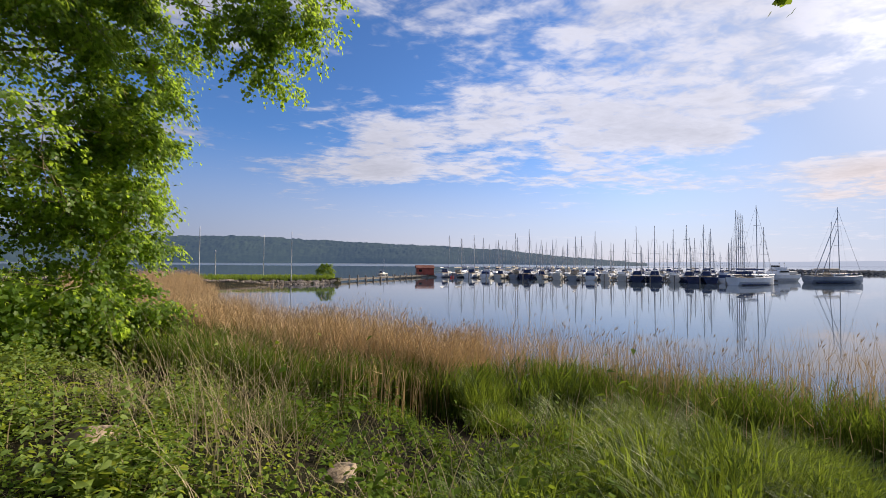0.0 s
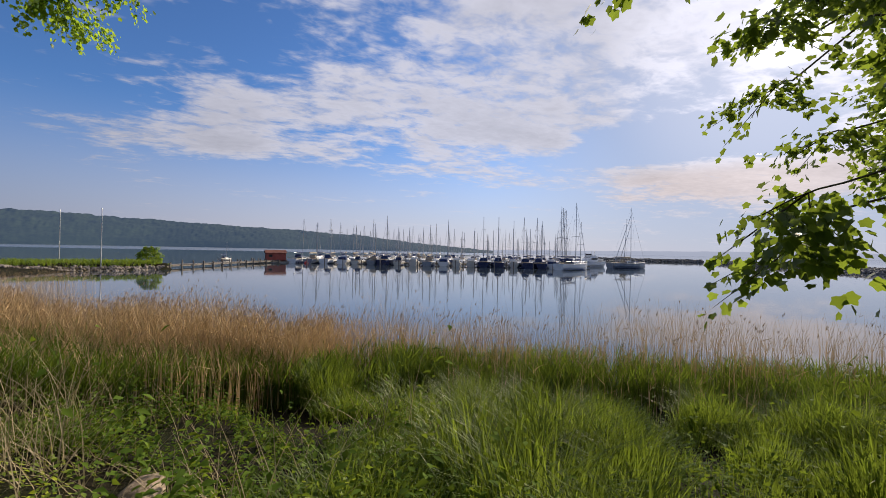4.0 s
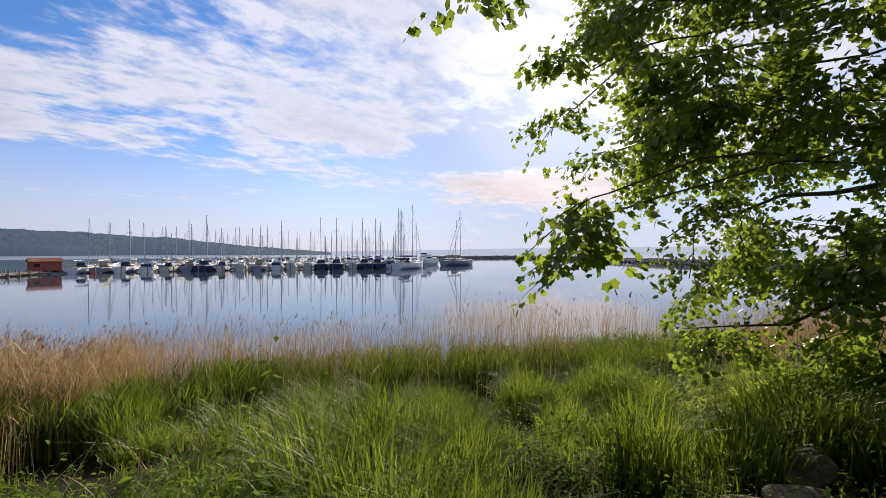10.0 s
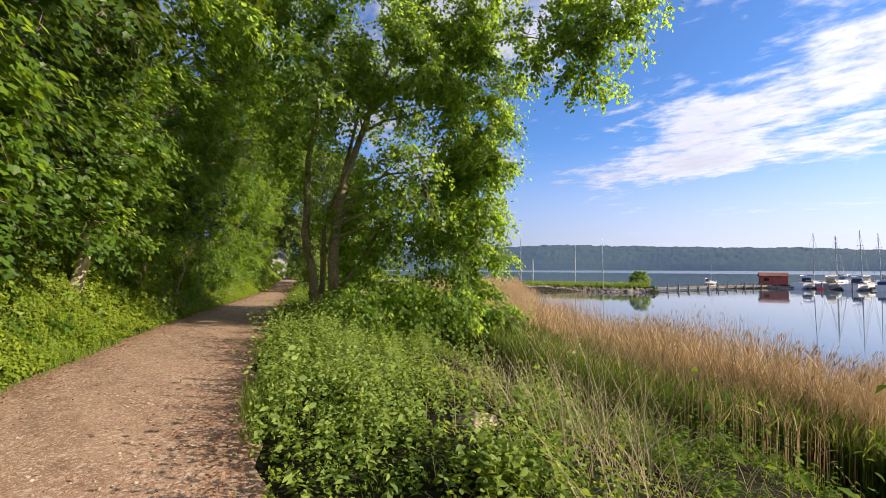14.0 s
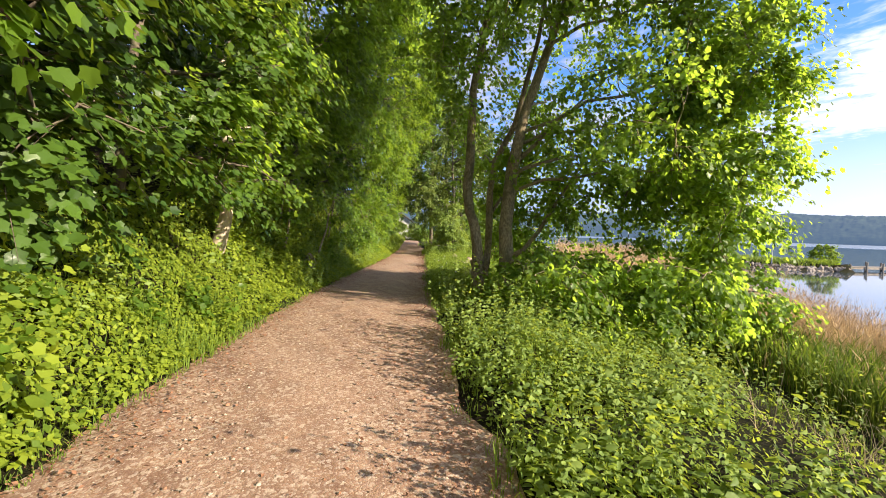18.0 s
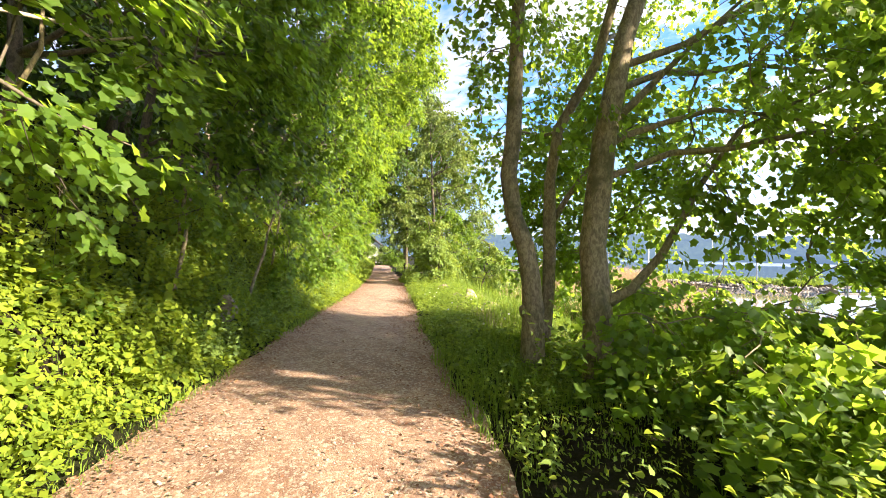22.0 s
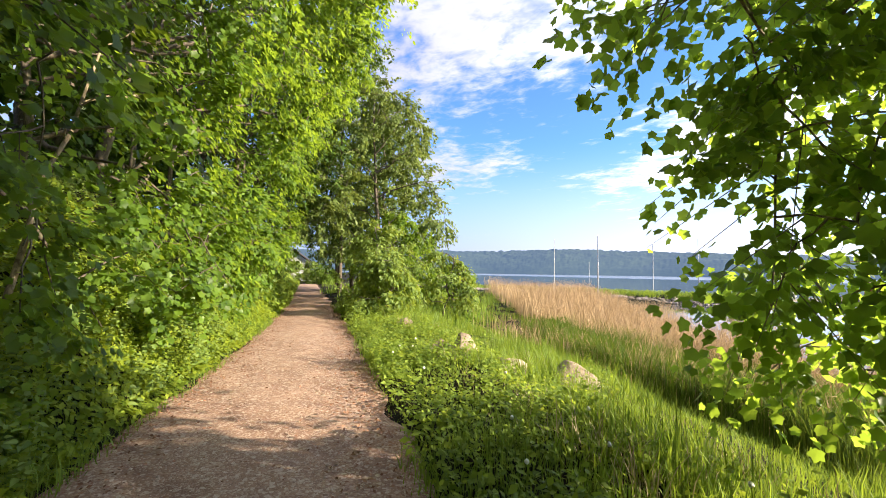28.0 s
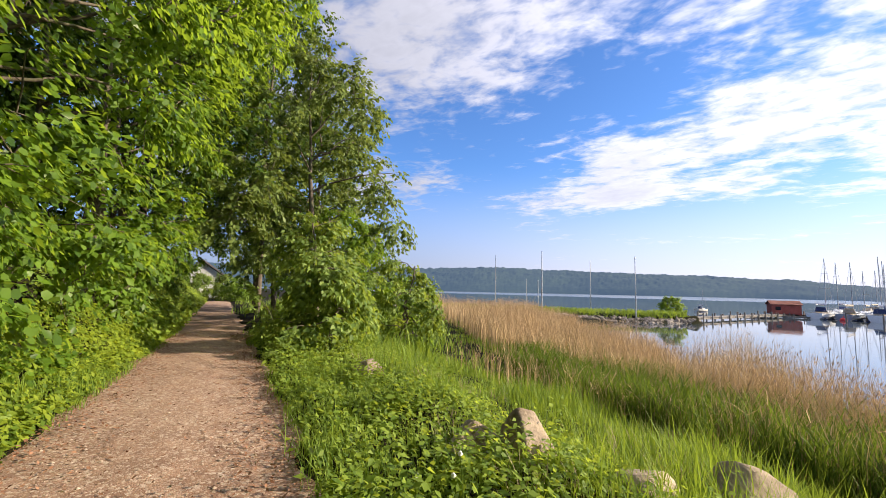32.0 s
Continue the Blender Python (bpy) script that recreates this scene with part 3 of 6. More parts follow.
def ridge(name, mat, label, a0, a1, dist, depth, tops, steps, rows, rough):
    """A strip of hills along an arc of bearings (degrees to the right of straight ahead)."""
    az = np.linspace(a0, a1, steps)
    r = np.linspace(0, 1, rows)
    crest = np.interp(az, *tops)
    A, R = np.meshgrid(np.radians(az), r, indexing="ij")
    prof = np.interp(R, [0, 0.03, 0.35, 0.75, 1.0], [0, 0.14, 0.62, 1.0, 0.9])
    d0 = dist + 60 * np.sin(3 * A + 1) + 25 * np.sin(17 * A)
    rad = d0 + depth * R
    z = WATER_Z + crest[:, None] * prof
    lump = np.zeros(A.shape)
    for wide_, amp in ((3, 0.7), (7, 1.2), (17, 1.6), (41, 1.6)):
        base_ = rng.normal(0, 1, A.shape)
        win = np.hanning(wide_ + 2)
        win = win / np.sqrt((win ** 2).sum())
        lump += amp * np.apply_along_axis(lambda c: np.convolve(c, win, "same"), 0, base_)
    z = z + rough * lump * np.minimum(1, 0.15 + prof) * (crest[:, None] > 4) * (R > 0.02)
    pts = np.dstack([rad * np.sin(A), rad * np.cos(A), z])
    ob = linked(name, grid_mesh(name, pts, mat))
    return tagged(ob, label, "hills", kind="structure")


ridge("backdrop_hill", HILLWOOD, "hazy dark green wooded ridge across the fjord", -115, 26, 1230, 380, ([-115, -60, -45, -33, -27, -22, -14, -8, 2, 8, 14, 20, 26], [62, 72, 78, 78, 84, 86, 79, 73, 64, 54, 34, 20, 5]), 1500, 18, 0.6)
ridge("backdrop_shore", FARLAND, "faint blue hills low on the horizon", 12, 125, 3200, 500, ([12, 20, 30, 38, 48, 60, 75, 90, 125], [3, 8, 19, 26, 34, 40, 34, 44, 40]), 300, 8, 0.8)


# ---- trees ----
def tree(name, label, stems, limbs, leafmat, bark, shape, seed, twig=0.7, per=10, count=14, size=(0.09, 0.14), start=0.35, droop=0.35, category="tree", wood=1.0, face=(0.2, 0.15, 0.0), bare=(), fine=None, lay=1.0, near_size=None):
    """stems: (line, radii). limbs: (line, thickness) that bear twigs and leaves; thick ones are branches of their own."""
    r = np.random.default_rng(seed)
    top = thing(name, label, category)
    for path_, radii in stems:
        linked("trunk", mesh_of("trunk", *tube(path_, radii, 12), bark, True), top)
    for path_, thick in bare:
        linked("branch", mesh_of("branch", *tube(path_, np.linspace(thick, 0.008, len(path_)), 5), bark, True), top)
    thin = []
    for path_, thick, *_ in limbs:
        skin = tube(path_, np.linspace(thick, 0.005, len(path_)), 6 if thick > 0.03 else 4)
        if thick > 0.04:
            linked("branch", mesh_of("branch", *skin, bark, True), top)
        else:
            thin.append(skin)
    tw, P, A, M, Z = sprays([(l[0], l[2] if len(l) > 2 else 1.0) for l in limbs if fine is None or not fine(l[0][-1])], r, twig, per, count, start, droop, near_size or size, face, lay)
    if fine is not None:
        t2, P2, A2, M2, Z2 = sprays([(l[0], l[2] if len(l) > 2 else 1.0) for l in limbs if fine(l[0][-1])], r, twig, per, count, start, droop, size, face, lay)
        linked("crown", mesh_of("crown", *stamped(SYC_FAR, P2, A2, M2, Z2), leafmat), top)
        tw = tw + t2[::2]
    tagged(linked("twig", mesh_of("twig", *joined(thin + tw[:: 5 if wood == 1.0 else 10]), bark, True), top), kind="stuff")
    linked("crown", mesh_of("crown", *stamped(shape, P, A, M, Z), leafmat), top)
    return top


def grown(r, stems, tips, main=12, sag=0.3, thick=(0.02, 0.012), slim=(0.005, 0.006)):
    """Limbs that branch: the first tips grow from the stems, the rest from the nearest limb."""
    stem_pts = []
    for path_, _ in stems:
        f = np.linspace(0, 1, 40)
        k = np.linspace(0, 1, len(path_))
        p = np.stack([np.interp(f, k, path_[:, c]) for c in range(3)], 1)
        stem_pts.append(p[p[:, 2] > path_[0][2] + min(0.9, 0.3 * (path_[-1][2] - path_[0][2]))])
    stem_pts = np.concatenate(stem_pts)
    cand = stem_pts
    out = []
    for i, tip in enumerate(tips):
        tip = np.asarray(tip, float)
        some = stem_pts if i < main else cand
        gap = np.linalg.norm(some - tip, axis=1)
        flat_ = np.linalg.norm((some - tip)[:, :2], axis=1)
        cost = gap + (0.8 * np.abs(some[:, 2] - (tip[2] * 0.75 + 0.5)) if i < main else 0.7 * np.maximum(0, 0.7 - gap))
        base = some[int(np.argmin(cost + r.uniform(0, 0.25, len(cost))))]
        ln = float(np.linalg.norm(tip - base))
        p = bend(base, tip, sag * r.uniform(0.4, 1.3) * min(1.5, ln / 3), 8 if i < main or ln > 1.6 else 5, 0.05 * min(1.2, ln / 2), r)
        a, b = thick if i < main else slim
        out.append((p, a + b * ln))
        cand = np.concatenate([cand, p[2:-1]])
    return out


def line(*pts):
    return np.array(pts, float)


# the three-stemmed sycamore between track and reeds
stemsA = [
    (line((-12.14, 7.63, -0.25), (-12.15, 7.63, 0.1), (-12.15, 7.63, 0.79), (-12.19, 7.62, 1.22), (-12.28, 7.6, 1.67), (-12.44, 7.54, 2.08), (-12.53, 7.51, 2.67), (-12.47, 7.53, 3.2), (-12.4, 7.5, 5.0), (-12.1, 7.8, 7.6), (-12.1, 8.0, 10.0)), np.array([0.20, 0.17, 0.145, 0.13, 0.125, 0.12, 0.118, 0.112, 0.09, 0.06, 0.03])),
    (line((-12.12, 7.80, 0.4), (-12.11, 7.9, 1.08), (-12.12, 7.92, 1.58), (-12.14, 7.93, 2.03), (-12.15, 7.94, 2.6), (-12.05, 7.98, 3.3), (-11.6, 8.15, 4.1), (-11.2, 8.4, 6.0), (-11.0, 8.7, 8.4)), np.array([0.11, 0.085, 0.085, 0.09, 0.075, 0.072, 0.065, 0.05, 0.02])),
    (line((-11.27, 7.8, -0.35), (-11.26, 7.8, 0.13), (-11.30, 7.79, 0.6), (-11.32, 7.78, 1.07), (-11.38, 7.77, 1.65), (-11.33, 7.78, 2.24), (-11.26, 7.8, 3.0), (-11.1, 7.95, 4.2), (-10.7, 8.7, 6.8), (-10.1, 9.5, 9.2)), np.array([0.27, 0.22, 0.18, 0.17, 0.155, 0.15, 0.14, 0.11, 0.075, 0.03])),
]
rA = np.random.default_rng(11)
mainA = [(-6.8, 10.6, 4.5), (-7.6, 11.6, 6.5), (-14.5, 9.5, 3.4), (-14.3, 8.4, 7.0), (-9.0, 12.2, 4.0), (-12.6, 11.4, 5.2), (-9.6, 6.0, 7.0), (-13.0, 5.6, 7.6), (-7.4, 9.4, 7.6), (-7.0, 9.9, 2.6), (-10.2, 12.3, 7.5), (-5.4, 9.8, 7.6)]
tipsA = [(-14.7, 9.0, 4.3), (-14.9, 9.0, 5.6), (-14.5, 9.1, 3.3)]
while len(tipsA) < 195:
    a, e = rA.uniform(0, 2 * np.pi), rA.uniform(-0.9, 0.97)
    q = rA.uniform(0.5, 1.05)
    c = math.sqrt(max(0, 1 - e * e))
    x, y, zz = -10.8 + 4.1 * q * c * math.cos(a), 9.2 + 3.7 * q * c * math.sin(a), 4.9 + 5.8 * q * e
    s_, d_ = unplan(x, y)
    if (d_ < 0.6 and zz < 4.2) or (d_ < 1.7 and zz < 2.6) or (s_ > 15.4 and zz < 6.0) or (s_ > 11.2 and d_ > 2.5 and 0.9 < zz < 2.1):
        continue
    tipsA.append((x, y, max(zz, 0.1)))
for k in range(46):
    p = plan(rA.uniform(10.2, 15.0), rA.uniform(2.4, 5.4))
    tipsA.append((p[0], p[1], rA.uniform(0.2, 1.0) if k % 2 else rA.uniform(2.1, 4.2)))
for k in range(120):
    a, q = rA.uniform(0, 6.28), math.sqrt(rA.uniform(0.05, 1))
    tipsA.append((-11.0 + 3.6 * q * math.cos(a), 8.9 + 3.2 * q * math.sin(a), rA.uniform(6.0, 11.2 - 1.5 * q)))
for k in range(84):
    f = rA.uniform(0, 1)
    tipsA.append((-14.15 + 2.0 * f + rA.normal(0, 0.12), 9.45 + rA.uniform(0, 0.9), rA.uniform(1.25, 5.8)))
for k in range(28):
    tipsA.append((-11.6 + rA.uniform(-0.6, 0.7), 9.8 + rA.uniform(-0.6, 0.7), rA.uniform(0.3, 1.3) if k % 2 else rA.uniform(2.4, 4.4)))
for k in range(34):
    tipsA.append((-12.4 + rA.uniform(-1.4, 1.6), 6.6 + rA.uniform(-1.2, 1.2), rA.uniform(7.0, 11.0)))
for tip in ((-14.75, 9.9, 3.7), (-14.7, 9.7, 4.3), (-14.6, 9.3, 4.8), (-14.5, 8.9, 5.2)):
    tipsA.append(tip)
for k in range(56):
    p = plan(rA.uniform(11.0, 13.4), rA.uniform(2.4, 5.8))
    tipsA.append((p[0], p[1], rA.uniform(-0.5, 1.3) if k % 5 < 3 else rA.uniform(1.3, 6.0)))
for k in range(74):
    f = k / 73
    tipsA.append((-8.3 + rA.uniform(-1.4, 1.2), 11.1 + rA.uniform(-1.2, 0.8), -0.6 + 8.3 * f))
for k in range(26):
    tipsA.append((-4.6 + rA.normal(0, 0.7), 10.1 + rA.normal(0, 0.45), 7.4 + rA.normal(0, 0.6)))
for k in range(44):
    p = plan(rA.uniform(10.3, 13.3), rA.uniform(0.6, 3.2))
    tipsA.append((p[0], p[1], rA.uniform(0.1, 1.15)))
for tip in ((-4.7, 9.9, 6.5), (-3.6, 10.4, 7.6), (-2.6, 10.7, 8.6), (-5.0, 10.2, 8.4), (-4.2, 10.0, 7.0), (-5.6, 9.8, 6.8), (-3.4, 10.6, 8.4)):
    tipsA.append(tip)
for k in range(44):
    tipsA.append((-7.6 + rA.normal(0, 0.8), 9.6 + rA.normal(0, 0.8), rA.uniform(6.5, 10.4)))
for k in range(44):
    tipsA.append((-12.6 + rA.uniform(-1.6, 2.0), 10.6 + rA.uniform(-0.9, 1.2), rA.uniform(0.4, 5.0)))
for k in range(40):
    p = plan(rA.uniform(13.2, 17.0), rA.uniform(-0.6, 1.6))
    tipsA.append((p[0], p[1], rA.uniform(5.6, 9.2)))
limbsA = grown(rA, stemsA, mainA + tipsA, 12, thick=(0.015, 0.006))


def leafiness(q):
    """Thinner on the side of the path, fuller toward the reeds and the lookout."""
    s_, d_ = unplan(q[0], q[1])
    return 0.45 if s_ > 13.2 else 0.55 if d_ < 3.6 and q[2] < 6.5 else 1.25 if q[2] > 6.5 else 1.35


limbsA = [(p, th, leafiness(p[-1])) for p, th in limbsA]
limbsA += [(line((-11.25, 7.82, 0.98), (-11.13, 7.85, 1.06), (-10.98, 7.96, 1.18), (-10.72, 8.15, 1.6), (-10.48, 8.55, 2.4), (-10.15, 8.78, 3.05), (-9.4, 9.3, 3.5), (-8.6, 9.8, 3.4)), 0.08), (line((-11.2, 7.9, 3.2), (-11.05, 8.05, 3.4), (-10.85, 8.26, 3.7), (-10.6, 8.5, 4.05), (-9.9, 9.2, 5.0), (-9.0, 9.8, 5.4)), 0.065), (line((-11.25, 7.85, 2.9), (-11.1, 8.0, 3.02), (-10.77, 8.35, 3.18), (-10.4, 8.7, 3.32), (-9.9, 9.0, 3.2), (-9.0, 9.8, 2.9), (-8.2, 10.3, 2.0)), 0.05), (line((-12.13, 7.96, 2.0), (-11.98, 8.13, 2.38), (-11.87, 8.24, 2.62), (-11.6, 8.6, 3.2), (-11.3, 9.2, 3.6)), 0.05)]
tree_a = tree("sycamore_tree", "three-stemmed sycamore with pale bark and low drooping crown beside the path", stemsA, limbsA, LEAF, BARK, SYC, 12, 0.85, 10, 22, (0.054, 0.100), 0.25, face=(0.60, 0.30, 0.0), lay=1.1, fine=lambda q: q[2] > 4.3 or q[0] > -9.6)

bm = bmesh.new()
bmesh.ops.create_icosphere(bm, subdivisions=3, radius=1.0)
for v in bm.verts:
    v.co = Vector((v.co.x * 0.085, v.co.y * 0.075, v.co.z * 0.11)) * (1 + 0.25 * noise.noise(v.co * 1.6))
for f in bm.faces:
    f.smooth = True
burl = part("burl", bm, BARK, tree_a)
burl.location = (-12.21, 7.545, 0.80)
# the sycamore whose boughs hang beside the lookout
stemsB = [(line((5.5, -1.7, -0.3), (5.45, -1.3, 0.8), (5.42, -0.7, 2.0), (5.43, -0.36, 3.2), (5.45, -0.2, 4.2), (5.6, 0.1, 6.5), (5.8, 0.3, 9.5)), np.array([0.22, 0.15, 0.13, 0.12, 0.11, 0.08, 0.03]))]
rB = np.random.default_rng(21)
mainB = [(5.6, 2.2, 1.65), (4.6, 1.9, 4.1), (5.2, 1.8, 0.7), (4.6, 1.9, 5.6), (6.0, 2.8, 2.4), (5.6, 3.0, 4.6), (7.4, 1.6, 3.0), (5.0, 1.8, 6.8)]
tipsB = []
while len(tipsB) < 330:
    el = rB.uniform(-4, 52)
    edge = np.interp(el, [-14, -9, -3, 6, 11, 15, 22, 40], [80, 75, 68, 65, 67, 66, 62, 59])
    az = edge + (128 - edge) * rB.uniform(0, 1) ** 1.1
    far = rB.uniform(4.7, 7.4) - (0.4 if az > 85 else 0.0)
    if rB.uniform(0, 1) < (0.6 if az < 74 and el < 7 else 0.2 if az < 100 and el < 3 else 0.0):
        continue
    tipsB.append((far * math.sin(radians(az)) + 0.1, far * math.cos(radians(az)), max(0.0, 1.55 + far * math.tan(radians(el)))))
for k in range(26):
    az, el, far = radians(rB.uniform(63, 88)), radians(rB.uniform(8, 42)), rB.uniform(4.1, 5.8)
    tipsB.append((far * math.sin(az), far * math.cos(az), 1.55 + far * math.tan(el)))
for k in range(46):
    az, far = rB.uniform(68, 124), rB.uniform(5.0, 7.6)
    el = rB.uniform(-11, -1)
    tipsB.append((far * math.sin(radians(az)) + 0.1, far * math.cos(radians(az)), max(-0.1, 1.55 + far * math.tan(radians(el)))))
for k in range(14):
    az = radians(rB.uniform(125, 300))
    tipsB.append((5.5 + 3 * math.sin(az), -0.5 + 3 * math.cos(az), rB.uniform(3.5, 8)))
limbsB = grown(rB, stemsB, mainB + tipsB, 8, 0.22, (0.012, 0.008), (0.004, 0.004))
bareB = []
near_sprays = [((2.15, 1.95, 3.35), (1.82, 1.66, 2.98)), ((3.2, 1.85, 2.95), (2.85, 1.85, 2.98)), ((3.3, 1.75, 3.3), (3.0, 1.75, 3.15)), ((3.3, 1.95, 2.75), (3.0, 1.9, 2.62)), ((2.9, 1.45, 1.95), (2.3, 1.47, 1.75)), ((2.9, 1.5, 1.8), (2.35, 1.46, 1.5)), ((3.6, 1.8, 2.4), (3.25, 1.75, 2.3))]
for a_, b_ in near_sprays:
    a_, b_ = [(1.3 * p[0], 1.3 * p[1], 1.55 + 1.3 * (p[2] - 1.55)) for p in (a_, b_)]
    limbsB.append((bend(a_, b_, 0.03, 4), 0.007, 0.5 if a_[0] < 3.2 else 1.1))
    root = stemsB[0][0][3] if a_[2] > 2.5 else stemsB[0][0][2]
    bareB.append((bend(root, a_, 0.3, 9, 0.09, rB), 0.013))
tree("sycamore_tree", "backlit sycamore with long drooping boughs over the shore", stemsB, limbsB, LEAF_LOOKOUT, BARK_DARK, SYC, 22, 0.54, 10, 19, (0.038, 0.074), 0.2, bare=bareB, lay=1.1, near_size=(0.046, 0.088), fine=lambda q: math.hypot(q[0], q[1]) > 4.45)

# trees that line the bank above the track
bank_spots = np.arange(-9, 47, 2.3)
for j, s0 in enumerate(bank_spots):
    r = np.random.default_rng(300 + j)
    le = float(left_edge(s0))
    d0 = le - r.uniform(1.9, 3.4)
    bx, by = plan(s0 + r.uniform(-0.6, 0.6), d0)
    bz = float(height(bx, by))
    lean = plan(r.uniform(-0.4, 0.6), r.uniform(0.2, 1.1))
    rad = r.uniform(0.07, 0.13)
    stem = (bend((bx, by, bz - 0.2), (bx + lean[0], by + lean[1], bz + r.uniform(7.0, 9.0)), 0, 7, 0.12, r), np.linspace(rad, 0.02, 7))
    tips = []
    hedge = s0 > 16
    near = 1 < s0 < 27
    top_ = np.interp(s0, [10, 24, 34], [10.5, 11, 14])
    for k in range(52 if 2 < s0 < 20 else 44 if 0 < s0 < 34 else 22):
        zz = r.uniform(2.0 if 13 < s0 < 20 else 0.7 if hedge else 1.4, top_)
        dz = np.interp(zz, [0.5, 1.3, 2.6, 5, 8, 11], [-0.75, -0.95, -0.55, 0.2, 1.1, 2.2] if hedge else [-1.5, -1.3, -0.5, 0.35, 1.3, 2.4])
        p = plan(s0 + r.uniform(-2.0, 2.0), le + dz + r.normal(0, 0.4))
        tips.append((p[0], p[1], zz))
    for k in range(10 if 3 < s0 < 34 else 0):
        p = plan(s0 + r.uniform(-2.0, 2.0), le + r.uniform(0.6, 3.0))
        tips.append((p[0], p[1], r.uniform(7.4, 11.0)))
    limbs = grown(r, [stem], tips, 6, 0.3, (0.015, 0.010))
    # brighter leaf along 2-6 and 11.5-19: light on the bank put into colour
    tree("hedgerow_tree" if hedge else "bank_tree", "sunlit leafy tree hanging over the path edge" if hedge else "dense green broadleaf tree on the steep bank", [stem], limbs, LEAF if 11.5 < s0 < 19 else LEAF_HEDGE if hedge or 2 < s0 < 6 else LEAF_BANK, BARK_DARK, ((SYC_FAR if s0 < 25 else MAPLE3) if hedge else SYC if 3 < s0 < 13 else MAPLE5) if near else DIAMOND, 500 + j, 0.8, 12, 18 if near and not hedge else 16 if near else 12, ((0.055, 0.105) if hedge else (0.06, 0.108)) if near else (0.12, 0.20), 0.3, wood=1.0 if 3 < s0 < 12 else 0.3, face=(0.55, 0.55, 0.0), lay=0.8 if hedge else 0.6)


for j, (s0, up_, lean_) in enumerate([(15.6, 1.2, 0.5), (18.0, 1.0, 0.6), (16.8, 1.8, -0.3), (13.0, 1.6, 0.4), (20.2, 1.3, 0.5)]):
    r = np.random.default_rng(640 + j)
    a_ = plan(s0, float(left_edge(s0)) - up_)
    b_ = plan(s0 + lean_, float(left_edge(s0)) - up_ + 0.5)
    z0 = float(height(*a_))
    stem = (bend((a_[0], a_[1], z0 - 0.15), (b_[0], b_[1], z0 + 3.0), 0, 7, 0.05, r), np.linspace(0.036, 0.012, 7))
    tips = [(b_[0] + r.normal(0, 0.6), b_[1] + r.normal(0, 0.6), z0 + r.uniform(2.0, 3.6)) for k in range(5)]
    tree("sapling", "thin pale-barked sapling leaning out of the bank", [stem], grown(r, [stem], tips, 3, 0.2, (0.008, 0.004)), LEAF_BANK, BARK, MAPLE5, 650 + j, 0.5, 9, 8, (0.08, 0.12))


stem = (line((-13.55, 2.1, 0.9), (-13.48, 2.28, 1.7), (-13.45, 2.33, 2.5), (-13.4, 2.2, 4.0), (-13.2, 2.0, 7.0)), np.array([0.15, 0.12, 0.11, 0.10, 0.04]))
rp = np.random.default_rng(660)
tree("pale_trunk_tree", "tree with a smooth pale trunk showing among bank leaves", [stem], grown(rp, [stem], [(-13.3 + rp.normal(0, 1.0), 2.4 + rp.normal(0, 0.9), rp.uniform(3.2, 6.5)) for k in range(14)], 5, 0.2, (0.01, 0.006)), LEAF_BANK, BARK_PALE, MAPLE5, 661, 0.6, 10, 9, (0.09, 0.14))


# a second, shaded row higher on the bank
for j, s0 in enumerate(np.arange(-6, 40, 3.1)):
    r = np.random.default_rng(1300 + j)
    bx, by = plan(s0 + r.uniform(-0.8, 0.8), float(left_edge(s0)) - r.uniform(4.6, 5.8))
    bz = float(height(bx, by))
    stem = (bend((bx, by, bz - 0.2), (bx + 0.4, by + 0.5, bz + 8.5), 0, 7, 0.12, r), np.linspace(0.12, 0.02, 7))
    tips = [(bx + r.normal(0, 1.5), by + r.normal(0, 1.2), bz + r.uniform(0.2, 9.5)) for k in range(46)]
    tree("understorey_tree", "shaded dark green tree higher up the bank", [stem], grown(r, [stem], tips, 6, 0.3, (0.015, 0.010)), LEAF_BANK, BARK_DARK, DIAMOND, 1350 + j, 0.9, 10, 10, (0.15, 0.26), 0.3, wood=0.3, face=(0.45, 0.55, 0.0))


# trees and shrubs farther off
def round_tree(name, label, x, y, tall, wide, mat, seed, low=0.3, n=60, size=(0.12, 0.22), shape=OVAL4, per=12, count=14, twig=1.0, trunk=0.16, category="tree"):
    r = np.random.default_rng(seed)
    z0 = float(height(x, y))
    stem = (bend((x, y, z0 - 0.2), (x + r.normal(0, 0.3), y + r.normal(0, 0.3), z0 + tall * 0.9), 0, 8, 0.08, r), np.linspace(trunk, 0.02, 8))
    tips = []
    for k in range(n):
        h = r.uniform(low, 1.0)
        prof = math.sin(math.pi * min(1, 0.18 + 0.82 * (h - low) / (1 - low)) ** 0.8) * 0.85 + 0.2
        a = r.uniform(0, 2 * np.pi)
        q = wide * prof * r.uniform(0.45, 1.08)
        tips.append((x + q * math.cos(a), y + q * math.sin(a), z0 + h * tall))
    limbs = grown(r, [stem], tips, 8, 0.3, (0.02, 0.008), (0.006, 0.005))
    return tree(name, label, [stem], limbs, mat, BARK_DARK, shape, seed, twig, per, count, size, 0.3, category=category, wood=0.3)


